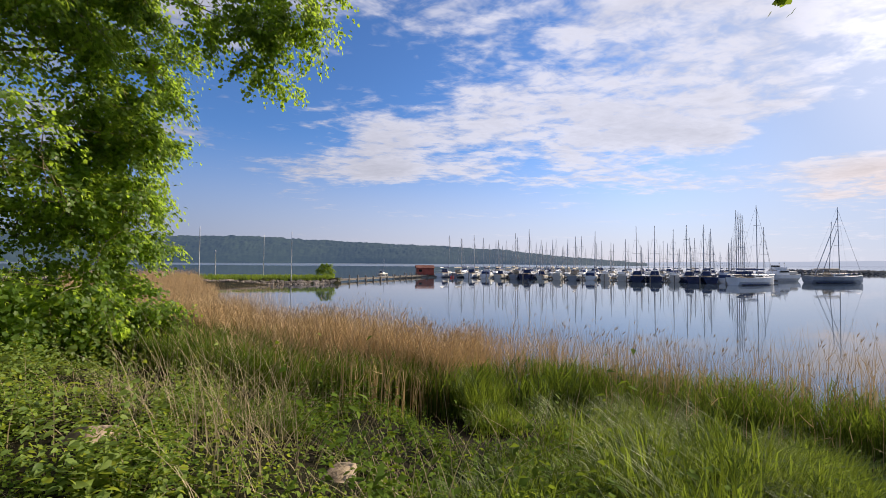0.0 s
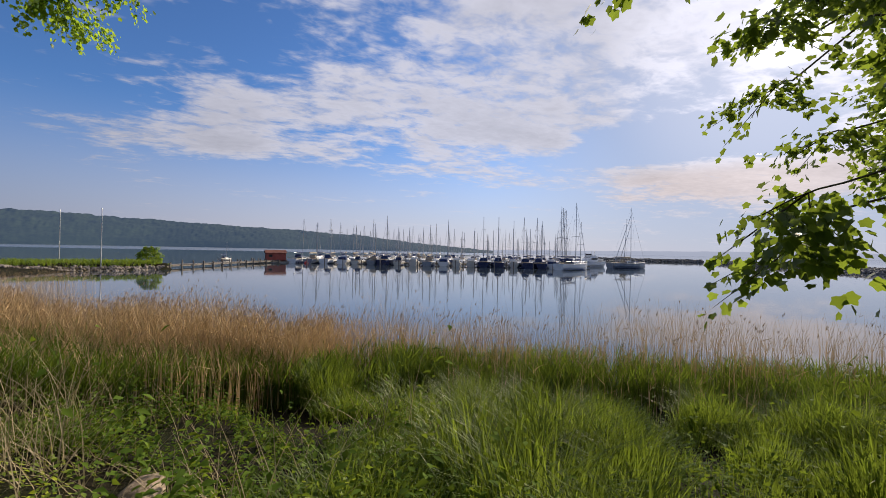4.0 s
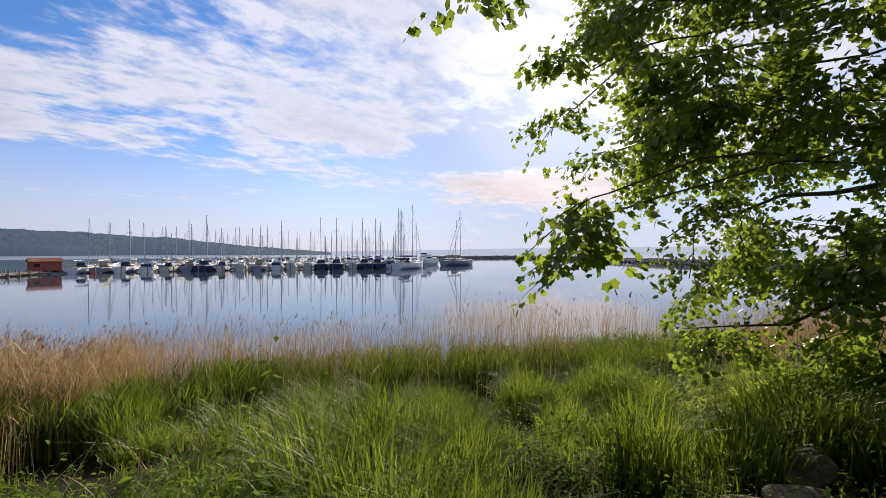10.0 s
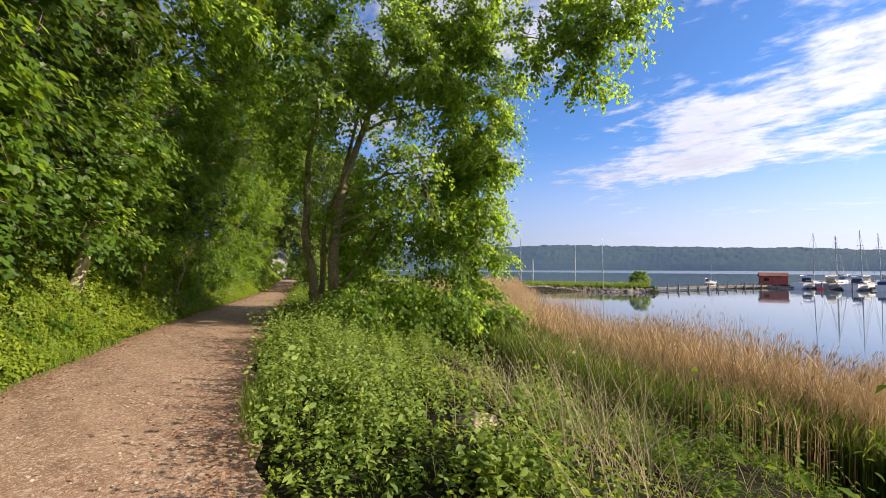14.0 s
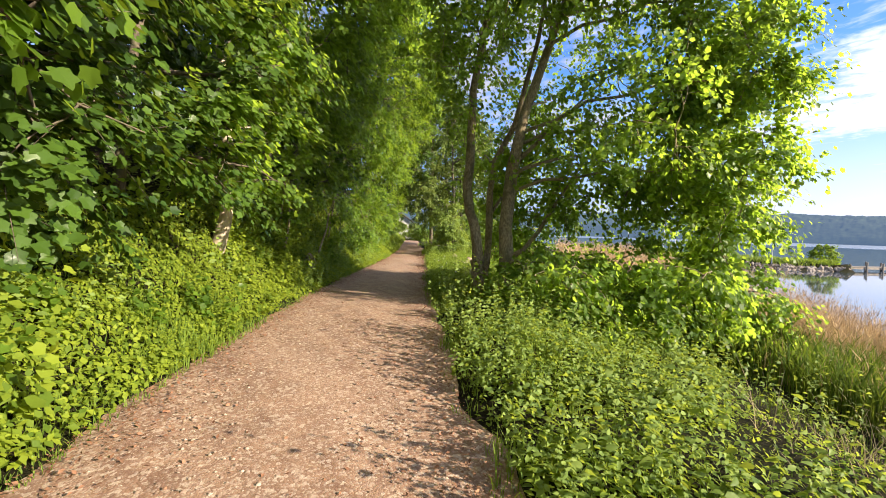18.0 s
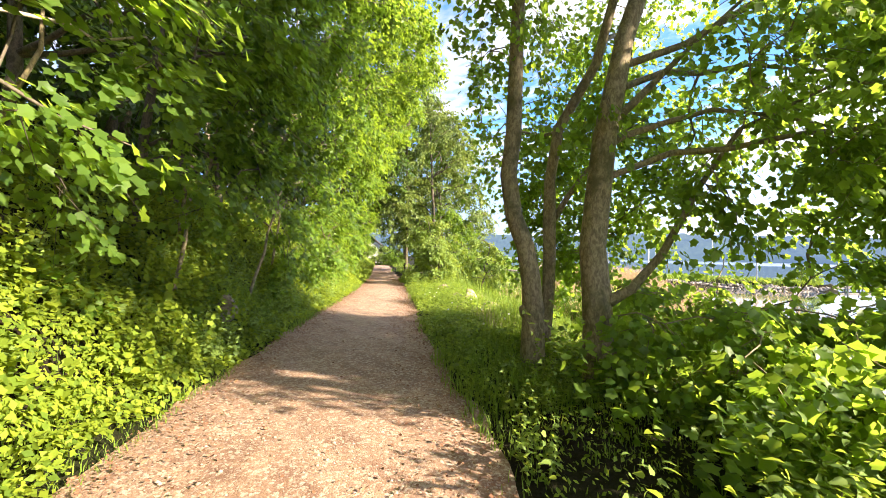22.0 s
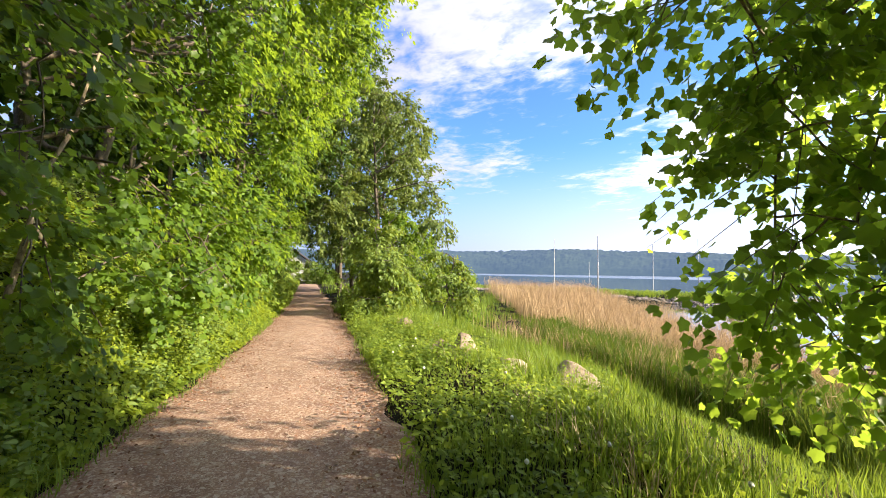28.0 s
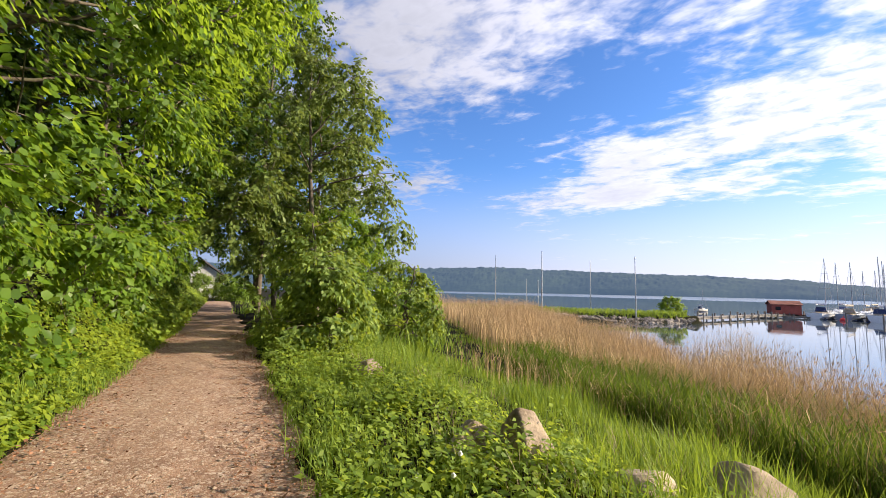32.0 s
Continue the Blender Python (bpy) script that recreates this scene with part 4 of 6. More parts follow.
for j, (s0, d0, tall, wide, mat, low) in enumerate([(41, 3.0, 13.0, 4.0, LEAF_SHORE, 0.12), (46, 3.4, 14, 4.4, LEAF_SHORE, 0.15), (37.0, 2.0, 12.0, 4.0, LEAF_SHORE, 0.14), (41, -4.4, 18, 4.6, LEAF_BANK, 0.18), (47, -4.6, 17, 4.4, LEAF_BANK, 0.12), (34, -4.4, 17, 4.6, LEAF_BANK, 0.16), (43, 0.5, 20, 4.8, LEAF_BANK, 0.15), (38.5, -4.5, 16, 4.4, LEAF_BANK, 0.10), (47.5, 1.8, 17, 4.6, LEAF_BANK, 0.10), (51, 0.9, 15, 4.8, LEAF_BANK, 0.17), (51, -4.4, 15, 4.8, LEAF_BANK, 0.15)]):
    x, y = plan(s0, d0)
    round_tree("alder_tree", "tall feathery grey-green tree at the bend of the path", float(x), float(y), tall, wide, mat, 700 + j, low, 96, (0.13, 0.24), DIAMOND, 14, 11, 1.1)
# taller wood behind, on top of the bank
for j, s0 in enumerate(np.arange(-14, 50, 4.6)):
    x, y = plan(s0, -10.5 - 1.5 * (j % 2))
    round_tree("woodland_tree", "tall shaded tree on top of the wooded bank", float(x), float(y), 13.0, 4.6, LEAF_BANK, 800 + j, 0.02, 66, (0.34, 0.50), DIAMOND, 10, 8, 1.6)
for j, (s0, d0, tall, wide, low) in enumerate([(31.5, 1.2, 3.6, 1.7, 0.05), (34, 2.3, 4.4, 2.2, 0.05), (33, 4.2, 3.4, 1.8, 0.05), (36, 5.8, 3.0, 1.9, 0.05), (29.3, 1.0, 2.2, 1.2, 0.05), (61, -4.6, 2.6, 1.6, 0.05), (63, -2.7, 2.3, 1.3, 0.05), (62, 0.3, 2.2, 1.4, 0.05), (66, -0.9, 2.6, 1.3, 0.05), (38, 4.5, 4.6, 2.2, 0.05)]):
    x, y = plan(s0, d0)
    round_tree("shore_shrub", "bushy green shrub beside the path", float(x), float(y), tall, wide, LEAF_HEDGE if j % 2 else LEAF_LOW, 740 + j, low, 44, (0.10, 0.18), OVAL4, 11, 11, 0.6, 0.05, "shrub")
round_tree("spit_bush", "small round green bush on the stony spit", -20.6, 74.0, 4.0, 2.0, LEAF_HEDGE, 770, 0.1, 60, (0.16, 0.28), DIAMOND, 10, 10, 0.8, 0.06, "shrub")


# ---- low plants ----
def scatter(n, s_rng, d_of, r):
    s = r.uniform(*s_rng, n)
    lo, hi = d_of(s)
    d = lo + (hi - lo) * r.uniform(0, 1, n)
    return s, d, plan(s, d)


def flat_random(r, n, tilt=0.5):
    return unit(np.array([0, 0, 1.0]) + r.normal(0, tilt, (n, 3)))


def herb_patch(name, label, n, leaves, s_rng, d_of, tall, size, mat, seed, shape=OVAL4, lean=0.25, face=(0.25, 0.2, 0.8), gaps=0.0):
    """Upright leafy stalks: leaves in turns round each stalk."""
    r = np.random.default_rng(seed)
    m = max(1, n // 10)
    s, d, c = scatter(m, s_rng, d_of, r)
    who = r.integers(0, m, n)
    xy = c[who] + r.normal(0, 0.15, (n, 2))
    s, d = unplan(xy[:, 0], xy[:, 1])
    ok = (stand(xy) + r.normal(0, 0.06, n) > gaps) & (off_hollows(xy) if mat is LEAF_SLOPE else off_rocks(xy)) & ((d > right_edge(s) + 0.02) | (d < left_edge(s) - 0.02))
    xy, size_of = xy[ok], r.uniform(0.55, 1.35, m)[who][ok]
    n = len(xy)
    foot = on_ground(xy)
    h = r.uniform(*tall, n) * (0.7 + 0.6 * np.abs(np.sin(1.9 * xy[:, 0]) * np.cos(1.4 * xy[:, 1]))) * size_of
    tip = foot + np.column_stack([r.normal(0, lean, (n, 2)) * h[:, None], h])
    f = np.linspace(0.18, 1.0, leaves)[None, :, None] + r.normal(0, 0.03, (n, leaves, 1))
    pos = foot[:, None] * (1 - f) + tip[:, None] * f
    a = r.uniform(0, 6.28, (n, leaves))
    ax = np.stack([np.cos(a), np.sin(a), r.uniform(-0.5, 0.35, a.shape)], -1)
    nm = unit(np.array(face) + r.normal(0, 0.35, (n, leaves, 3)) - 0.2 * ax)
    z = r.uniform(*size, (n, leaves)) * (1.15 - 0.6 * f[..., 0]) * (0.6 + 0.4 * size_of[:, None])
    ob = linked(name, mesh_of(name, *stamped(shape, pos.reshape(-1, 3), ax.reshape(-1, 3), nm.reshape(-1, 3), z.ravel()), mat))
    return tagged(ob, label, "plants", kind="stuff")


def stand(xy):
    """Uneven growth: tall stands, hollows between."""
    x, y = xy[:, 0], xy[:, 1]
    v = np.sin(1.35 * x + 0.8 * y + 1) + np.sin(0.9 * y - 1.2 * x) + 0.7 * np.sin(2.9 * x + 0.4) * np.sin(2.6 * y)
    return np.clip(0.82 + 0.21 * v, 0.4, 1.3)


def blades(name, label, n, s_rng, d_of, tall, wide, mat, seed, clump=0.0, lean=0.35, kind_of="grass", shape=BLADE3, gaps=0.0, keep=None):
    r = np.random.default_rng(seed)
    grow = np.ones(n)
    if clump:
        m = max(1, int(n / 26))
        s, d, c = scatter(m, s_rng, d_of, r)
        who = r.integers(0, m, n)
        off = r.normal(0, clump, (n, 2))
        xy = c[who] + off
        grow = r.uniform(0.65, 1.2, m)[who] * (1.1 - 0.25 * np.minimum(2, np.linalg.norm(off, axis=1) / clump))
    else:
        s, d, xy = scatter(n, s_rng, d_of, r)
    s, d = unplan(xy[:, 0], xy[:, 1])
    ok = (stand(xy) + r.normal(0, 0.06, n) > gaps) & ((d > right_edge(s) - 0.12) | (d < left_edge(s) + 0.12))
    if keep is not None:
        ok &= keep(xy)
    xy, grow = xy[ok], grow[ok]
    n = len(xy)
    foot = on_ground(xy)
    foot[:, 2] -= 0.03
    h = r.uniform(*tall, n) * (stand(xy) ** 1.5) * grow
    a = r.uniform(0, 6.28, n)
    tilt = np.abs(r.normal(0, lean, n))
    ax = unit(np.column_stack([np.cos(a) * tilt, np.sin(a) * tilt, np.ones(n)]))
    side = np.column_stack([-np.sin(a), np.cos(a), np.zeros(n)])
    nm = np.cross(ax, side)
    ob = linked(name, mesh_of(name, *stamped(shape, foot, ax, nm * np.where(nm[:, 2:] < 0, -1, 1), h, r.uniform(*wide, n)), mat))
    return tagged(ob, label, kind_of, kind="stuff")


def tussocks(name, label, s_rng, d_rng, step, radius, tall, per, mat, seed, width=(0.006, 0.011)):
    """Grass in mounds: blades fan out of each tuft and arch over at its rim, with dark hollows between."""
    r = np.random.default_rng(seed)
    S, D = np.meshgrid(np.arange(*s_rng, step), np.arange(*d_rng, step))
    c = plan(S.ravel() + r.normal(0, 0.3 * step, S.size), D.ravel() + r.normal(0, 0.3 * step, S.size))
    s_, d_ = unplan(c[:, 0], c[:, 1])
    bare = (s_ > 1.4) & (d_ < 6.8) & (r.uniform(0, 1, len(c)) < 0.90)
    c = c[(stand(c) + r.normal(0, 0.12, len(c)) > 0.68) & off_hollows(c) & ~bare]
    m = len(c)
    rad, tall_ = r.uniform(*radius, m), r.uniform(*tall, m) * (0.65 + 0.4 * stand(c))
    who = np.repeat(np.arange(m), (per * (rad / radius[1]) ** 1.6).astype(int) + 12)
    n = len(who)
    a, q = r.uniform(0, 6.28, n), np.sqrt(r.uniform(0, 1, n))
    out = np.column_stack([np.cos(a), np.sin(a)])
    xy = c[who] + out * (0.95 * rad[who] * q)[:, None] + r.normal(0, 0.05, (n, 2))
    foot = on_ground(xy)
    foot[:, 2] -= 0.03
    h = tall_[who] * (1.0 - 0.30 * q ** 2) * r.uniform(0.7, 1.12, n)
    lean = 0.05 + 0.34 * q ** 1.5 * rad[who] / tall_[who] + np.abs(r.normal(0, 0.16, n))
    a2 = a + r.normal(0, 1.0, n)
    ax = unit(np.column_stack([np.cos(a2) * lean, np.sin(a2) * lean, np.ones(n)]))
    nm = np.cross(ax, np.column_stack([-np.sin(a2), np.cos(a2), np.zeros(n)]))
    nm *= np.where(nm[:, 2:] < 0, -1, 1)
    ob = linked(name, mesh_of(name, *stamped(ARCH, foot, ax, nm, h, r.uniform(*width, n)), mat))
    return tagged(ob, label, "grass", kind="stuff")


def off_rocks(xy):
    """False on the bare stony patch below the lookout tree and around the pale stones."""
    near = np.ones(len(xy), bool)
    for x, y, r_ in ((4.6, 0.65, 0.40), (3.7, 0.65, 0.45), (5.6, -0.2, 0.25), (-0.95, 3.75, 0.36), (-3.3, 3.75, 0.40), (-16.15, 4.85, 0.26)):
        near &= np.hypot(xy[:, 0] - x, xy[:, 1] - y) > r_
    return near


def seed_head_bm():
    bm = bmesh.new()
    bmesh.ops.create_icosphere(bm, subdivisions=2, radius=0.016)
    for k, v in enumerate(bm.verts):
        v.co = v.co * (1.0 + 0.12 * ((k * 7) % 3 - 1)) + Vector((0, 0, 0.36))
    return bm


def stalk_bm():
    bm = bmesh.new()
    bmesh.ops.create_cone(bm, segments=5, radius1=0.004, radius2=0.003, depth=0.36, cap_ends=True)
    bmesh.ops.translate(bm, verts=bm.verts[:], vec=(0, 0, 0.17))
    return bm


def off_hollows(xy):
    """False where the tall grass gives way to dark hollows and dead stalks."""
    ok = off_rocks(xy)
    for x, y, r_ in ((-2.0, 6.7, 0.5), (-3.2, 7.6, 0.5), (-1.0, 5.5, 0.55), (0.1, 6.4, 0.4), (-0.4, 4.6, 0.4), (0.6, 5.3, 0.3), (4.3, 2.2, 0.35), (4.7, 4.9, 0.45), (-2.0, 4.0, 0.8), (-3.2, 4.2, 0.8), (-1.2, 3.5, 0.6)):
        ok &= np.hypot(xy[:, 0] - x, xy[:, 1] - y) > r_
    return ok


def carpet(name, label, n, s_rng, d_of, lift, size, mat, seed, shape=DIAMOND, wave=2.6):
    """Low leafy cover lying over the ground in small mounds."""
    r = np.random.default_rng(seed)
    s, d, xy = scatter(n, s_rng, d_of, r)
    xy = xy[off_rocks(xy)]
    n = len(xy)

    def mound(x, y):
        v = np.sin(wave * x + 0.7 * wave * y) * np.sin(0.8 * wave * y - 0.5 * wave * x + 1) + 0.6 * np.sin(2.3 * wave * x + seed) * np.sin(2.1 * wave * y) + 0.35 * np.sin(4.7 * wave * x) * np.sin(5.1 * wave * y + seed)
        return lift[0] + (lift[1] - lift[0]) * np.clip(0.45 + 0.4 * v, 0, 1)

    def top(x, y):
        return height(x, y) + mound(x, y)
    x, y, e = xy[:, 0], xy[:, 1], 0.04
    z = top(x, y)
    nm = unit(np.column_stack([-(top(x + e, y) - z) / e, -(top(x, y + e) - z) / e, np.ones(n)]))
    nm = unit(nm + 0.35 * np.array(SUN_DIR) + r.normal(0, 0.42, (n, 3)))
    pos = np.column_stack([x, y, z - np.abs(r.normal(0, 0.05, n)) + 0.02])
    a = r.uniform(0, 6.28, n)
    ax = unit(np.cross(nm, np.column_stack([np.cos(a), np.sin(a), 0 * a + 0.2])))
    ob = linked(name, mesh_of(name, *stamped(shape, pos, ax, nm, r.uniform(*size, n)), mat))
    return tagged(ob, label, "plants", kind="stuff")


verge = lambda a, b: (lambda s: (right_edge(s) + a, right_edge(s) + b))
bank = lambda a, b: (lambda s: (left_edge(s) - b, left_edge(s) - a))

carpet("ground_cover", "thick yellow-green leafy cover at the foot of the bank", 36000, (-1, 13.5), bank(0.0, 2.2), (0.02, 0.30), (0.04, 0.085), LEAF_HERB, 171)
carpet("ground_cover", "leafy cover under the hedge", 20000, (13.5, 36), bank(0.0, 1.3), (0.02, 0.22), (0.06, 0.11), LEAF_HERB, 172)
# pale herb leaf on this dim slope: missing sky light put into the colour
carpet("ground_cover", "brambles and ivy over the shaded slope", 16000, (13, 25), bank(1.2, 4.2), (0.05, 0.35), (0.06, 0.11), LEAF_HERB, 173)
carpet("ground_cover", "leafy bank beside the far end of the path", 16000, (32, 64), bank(-0.1, 4.0), (0.05, 0.5), (0.12, 0.24), LEAF_VERGE, 177)
carpet("verge_cover", "leafy weeds covering the verge", 13000, (0.5, 13.0), verge(0.05, 3.4), (0.02, 0.14), (0.03, 0.06), LEAF_VERGE, 174)
carpet("verge_cover", "brambles and weeds around the boulders", 20000, (13, 31), verge(0.05, 2.8), (0.02, 0.20), (0.04, 0.085), LEAF_VERGE, 175)
carpet("ground_cover", "sunlit low plants behind the lookout tree", 14000, (-10, -4.2), verge(2.6, 6.8), (0.05, 0.5), (0.05, 0.09), LEAF_VERGE, 176)
round_tree("bramble_shrub", "dark low shrub under the lookout tree", 6.6, 0.5, 0.9, 0.8, LEAF_SLOPE, 179, 0.05, 36, (0.05, 0.085), OVAL4, 9, 9, 0.25, 0.02, "shrub")
herb_patch("nettle_bed", "dark green nettles crowding the water side of the path", 1500, 15, (2.0, 12.5), verge(0.05, 1.9), (0.25, 0.85), (0.05, 0.10), LEAF_LOW, 41, NETTLE, face=(0.5, 0.3, 0.6), gaps=0.60)
herb_patch("nettle_bed", "tangled nettles and weeds sloping to the reeds", 1000, 12, (4.6, 12.0), verge(1.7, 4.2), (0.25, 0.75), (0.05, 0.095), LEAF_LOW, 341, NETTLE, face=(0.4, 0.25, 0.7), gaps=0.72)
herb_patch("sycamore_suckers", "broad-leaved dark suckers round the foot of the sycamore", 150, 11, (10.4, 13.4), verge(1.1, 3.6), (0.30, 0.70), (0.065, 0.115), LEAF, 342, SYC, 0.30, face=(0.3, 0.1, 0.8))
herb_patch("verge_herbs", "low bright leafy weeds along the path", 1100, 10, (1.0, 14), verge(0.05, 3.0), (0.10, 0.45), (0.04, 0.085), LEAF_VERGE, 141, OVAL, gaps=0.6)
herb_patch("bramble_bed", "low brambles and weeds between path and boulders", 1700, 10, (13.5, 32), verge(0.05, 2.6), (0.15, 0.5), (0.06, 0.11), LEAF_VERGE, 42, gaps=0.4)
herb_patch("lookout_weeds", "nettles and small weeds at the lookout edge", 2000, 10, (-9, 6.0), verge(0.6, 4.2), (0.12, 0.48), (0.04, 0.085), LEAF_SLOPE, 43, LANCE, gaps=0.6)
herb_patch("bank_plants", "bright yellow-green ground plants at the foot of the bank", 3000, 8, (0, 13), bank(0.05, 1.9), (0.08, 0.32), (0.035, 0.065), LEAF_HERB, 44, DIAMOND, face=(0.45, 0.5, 0.6))
herb_patch("bank_plants", "fresh green ground plants under the hedge", 1500, 8, (13, 34), bank(0.05, 1.5), (0.08, 0.32), (0.05, 0.09), LEAF_HERB, 244, DIAMOND, face=(0.45, 0.5, 0.6))
herb_patch("bank_plants", "taller broad-leaved plants at the foot of the bank", 900, 9, (0, 34), bank(0.35, 1.8), (0.25, 0.6), (0.06, 0.12), LEAF_HEDGE, 144, MAPLE5, face=(0.45, 0.5, 0.6), gaps=0.75)
herb_patch("bank_saplings", "sunlit maple saplings crowding the bank", 330, 13, (2.8, 7.2), bank(0.5, 1.7), (0.7, 1.7), (0.07, 0.13), LEAF_HERB, 246, MAPLE5, 0.15, face=(0.5, 0.5, 0.5))
herb_patch("bank_saplings", "young maples on the shaded slope", 220, 13, (12.5, 17.5), bank(0.3, 1.6), (0.4, 1.1), (0.07, 0.12), LEAF_HERB, 247, MAPLE5, 0.2, face=(0.5, 0.5, 0.5))
herb_patch("bank_plants", "fresh nettles and ground elder at the foot of the slope", 900, 14, (14.5, 25), bank(0.1, 2.0), (0.2, 0.65), (0.06, 0.11), LEAF_LOW, 248, NETTLE, face=(0.55, 0.5, 0.7))
# ivy lightened with the herb leaf too, standing in for sky light here
herb_patch("bank_ivy", "bramble and ivy covering the shaded slope", 2000, 10, (13, 25), bank(0.6, 3.6), (0.15, 0.55), (0.06, 0.12), LEAF_HERB, 245, DIAMOND, face=(0.45, 0.5, 0.6))
herb_patch("bank_ivy", "dark ivy and undergrowth covering the bank", 3200, 10, (-4, 34), bank(0.8, 5.5), (0.15, 0.6), (0.07, 0.13), LEAF_LOW, 45, DIAMOND, face=(0.45, 0.5, 0.6))
blades("path_edge_grass", "short bright grass along the bank side of the path", 16000, (0, 36), bank(-0.12, 0.55), (0.06, 0.24), (0.006, 0.012), GRASS_MEADOW, 46)
blades("verge_grass", "fresh green grass along the water side of the path", 15000, (-4, 34), verge(-0.1, 1.4), (0.10, 0.40), (0.007, 0.013), GRASS_MEADOW, 47, 0.10, keep=off_rocks)
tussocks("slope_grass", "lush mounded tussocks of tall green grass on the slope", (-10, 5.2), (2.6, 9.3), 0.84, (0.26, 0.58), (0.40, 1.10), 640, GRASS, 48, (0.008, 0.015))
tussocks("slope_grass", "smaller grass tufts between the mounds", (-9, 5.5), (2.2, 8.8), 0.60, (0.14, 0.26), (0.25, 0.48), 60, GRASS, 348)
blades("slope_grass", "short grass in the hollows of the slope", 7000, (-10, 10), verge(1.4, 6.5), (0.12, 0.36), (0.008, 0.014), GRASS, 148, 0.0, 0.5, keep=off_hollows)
blades("meadow_grass", "tall green grass between boulders and reeds", 62000, (11, 34), verge(1.8, 8.0), (0.28, 0.66), (0.007, 0.014), GRASS_MEADOW, 49, 0.2, 0.3)
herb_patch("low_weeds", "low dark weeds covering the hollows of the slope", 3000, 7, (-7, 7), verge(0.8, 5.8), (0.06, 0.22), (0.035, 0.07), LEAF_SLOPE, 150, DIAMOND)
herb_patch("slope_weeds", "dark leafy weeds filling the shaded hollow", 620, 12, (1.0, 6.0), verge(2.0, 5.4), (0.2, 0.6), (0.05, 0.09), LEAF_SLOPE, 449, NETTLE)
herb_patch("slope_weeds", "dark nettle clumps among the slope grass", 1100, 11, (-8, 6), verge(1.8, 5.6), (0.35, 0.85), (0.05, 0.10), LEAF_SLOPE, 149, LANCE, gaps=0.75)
blades("dead_stalks", "tangle of long pale dead stalks arching by the reeds", 1000, (1.2, 8.0), verge(1.8, 5.0), (0.8, 1.7), (0.006, 0.010), GRASS_DRY, 50, 0.40, 0.7, shape=STALK)
blades("dry_grass", "bleached dry grass among the boulders", 4500, (14, 30), verge(1.2, 4.2), (0.2, 0.5), (0.006, 0.010), GRASS_DRY, 51, 0.15, 0.6)

blades("meadow_grass", "grass of the far shore meadow by the bend", 12000, (28, 62), verge(0.6, 19), (0.5, 0.95), (0.03, 0.06), GRASS_MEADOW, 152, 0.4, 0.35)
blades("bank_grass", "soft grass mixed into the foot of the bank", 14000, (1, 26), bank(0.3, 1.9), (0.14, 0.42), (0.006, 0.012), GRASS_MEADOW, 153, 0.12, 0.5)
blades("verge_grass", "short grass between the brambles", 20000, (12, 27), verge(0.0, 3.2), (0.10, 0.30), (0.008, 0.014), GRASS_MEADOW, 154, 0.0, 0.5)
# dandelion clocks in the verge
rf = np.random.default_rng(77)
flower = thing("dandelion", "white dandelion clock on a thin stalk in the grass", "flower", group="white flowers in the verge")
part("head", seed_head_bm(), WHITEFLOWER, flower)
part("stalk", stalk_bm(), GRASS, flower)
spots_f = [(s_, float(right_edge(s_)) + rf.uniform(0.2, 1.6)) for s_ in rf.uniform(14.5, 23.5, 13)]
for j, (s_, d_) in enumerate(spots_f):
    x, y = plan(s_, d_)
    m = pose(float(x), float(y), float(height(x, y)) + rf.uniform(-0.05, 0.08), rf.uniform(-12, 12), rf.uniform(-12, 12), 40 * j)
    if j:
        copy_thing(flower, m)
    else:
        flower.matrix_basis = m

rg = np.random.default_rng(53)
ng = 11000
sg = rg.uniform(-2, 26, ng)
lo_, hi_ = left_edge(sg), right_edge(sg)
dg = lo_ + (hi_ - lo_) * rg.beta(0.75, 0.75, ng)
pg = np.column_stack([plan(sg, dg), 0.036 - 0.05 * (2 * (dg - lo_) / (hi_ - lo_) - 1) ** 4])
CHIP = ([(-.5, -.35, 0), (.5, -.4, 0), (.45, .4, 0), (-.45, .38, 0), (.05, 0, .42)], [(0, 1, 4), (1, 2, 4), (2, 3, 4), (3, 0, 4)])
ag = rg.uniform(0, 6.28, ng)
tagged(linked("loose_gravel", mesh_of("loose_gravel", *stamped(CHIP, pg, np.column_stack([np.cos(ag), np.sin(ag), 0 * ag]), flat_random(rg, ng, 0.1), 0.010 + 0.022 * rg.uniform(0, 1, ng) ** 2.5), PEBBLE)), "small loose pebbles and chips on the path", "gravel", kind="stuff")

rl = np.random.default_rng(52)
nl = 24000
sl = rl.uniform(-6, 34, nl)
lo_, hi_ = left_edge(sl), right_edge(sl)
side_ = rl.uniform(0, 1, nl)
dl_ = np.where(side_ < 0.40, lo_ + np.abs(rl.normal(0, 0.32, nl)), np.where(side_ < 0.85, hi_ - np.abs(rl.normal(0, 0.32, nl)), lo_ + (hi_ - lo_) * rl.uniform(0, 1, nl)))
pl = np.column_stack([plan(sl, dl_), np.full(nl, 0.045)])
al = rl.uniform(0, 6.28, nl)
tagged(linked("leaf_litter", mesh_of("leaf_litter", *stamped(DIAMOND, pl, np.column_stack([np.cos(al), np.sin(al), rl.normal(0, 0.25, nl)]), flat_random(rl, nl, 0.35), rl.uniform(0.012, 0.045, nl)), LITTER)), "brown bud scales and leaf scraps on the gravel", "leaf litter", kind="stuff")

REED_S = [-60, -12, 0, 5, 13, 22, 25, 30, 36, 47, 60]
REED_IN = [7.5, 6.9, 6.9, 7.2, 8.0, 8.4, 8.5, 9.2, 11, 15, 18]
REED_OUT = [10, 9.6, 9.2, 9.6, 11.8, 11.8, 12.0, 15.5, 22, 27, 33]


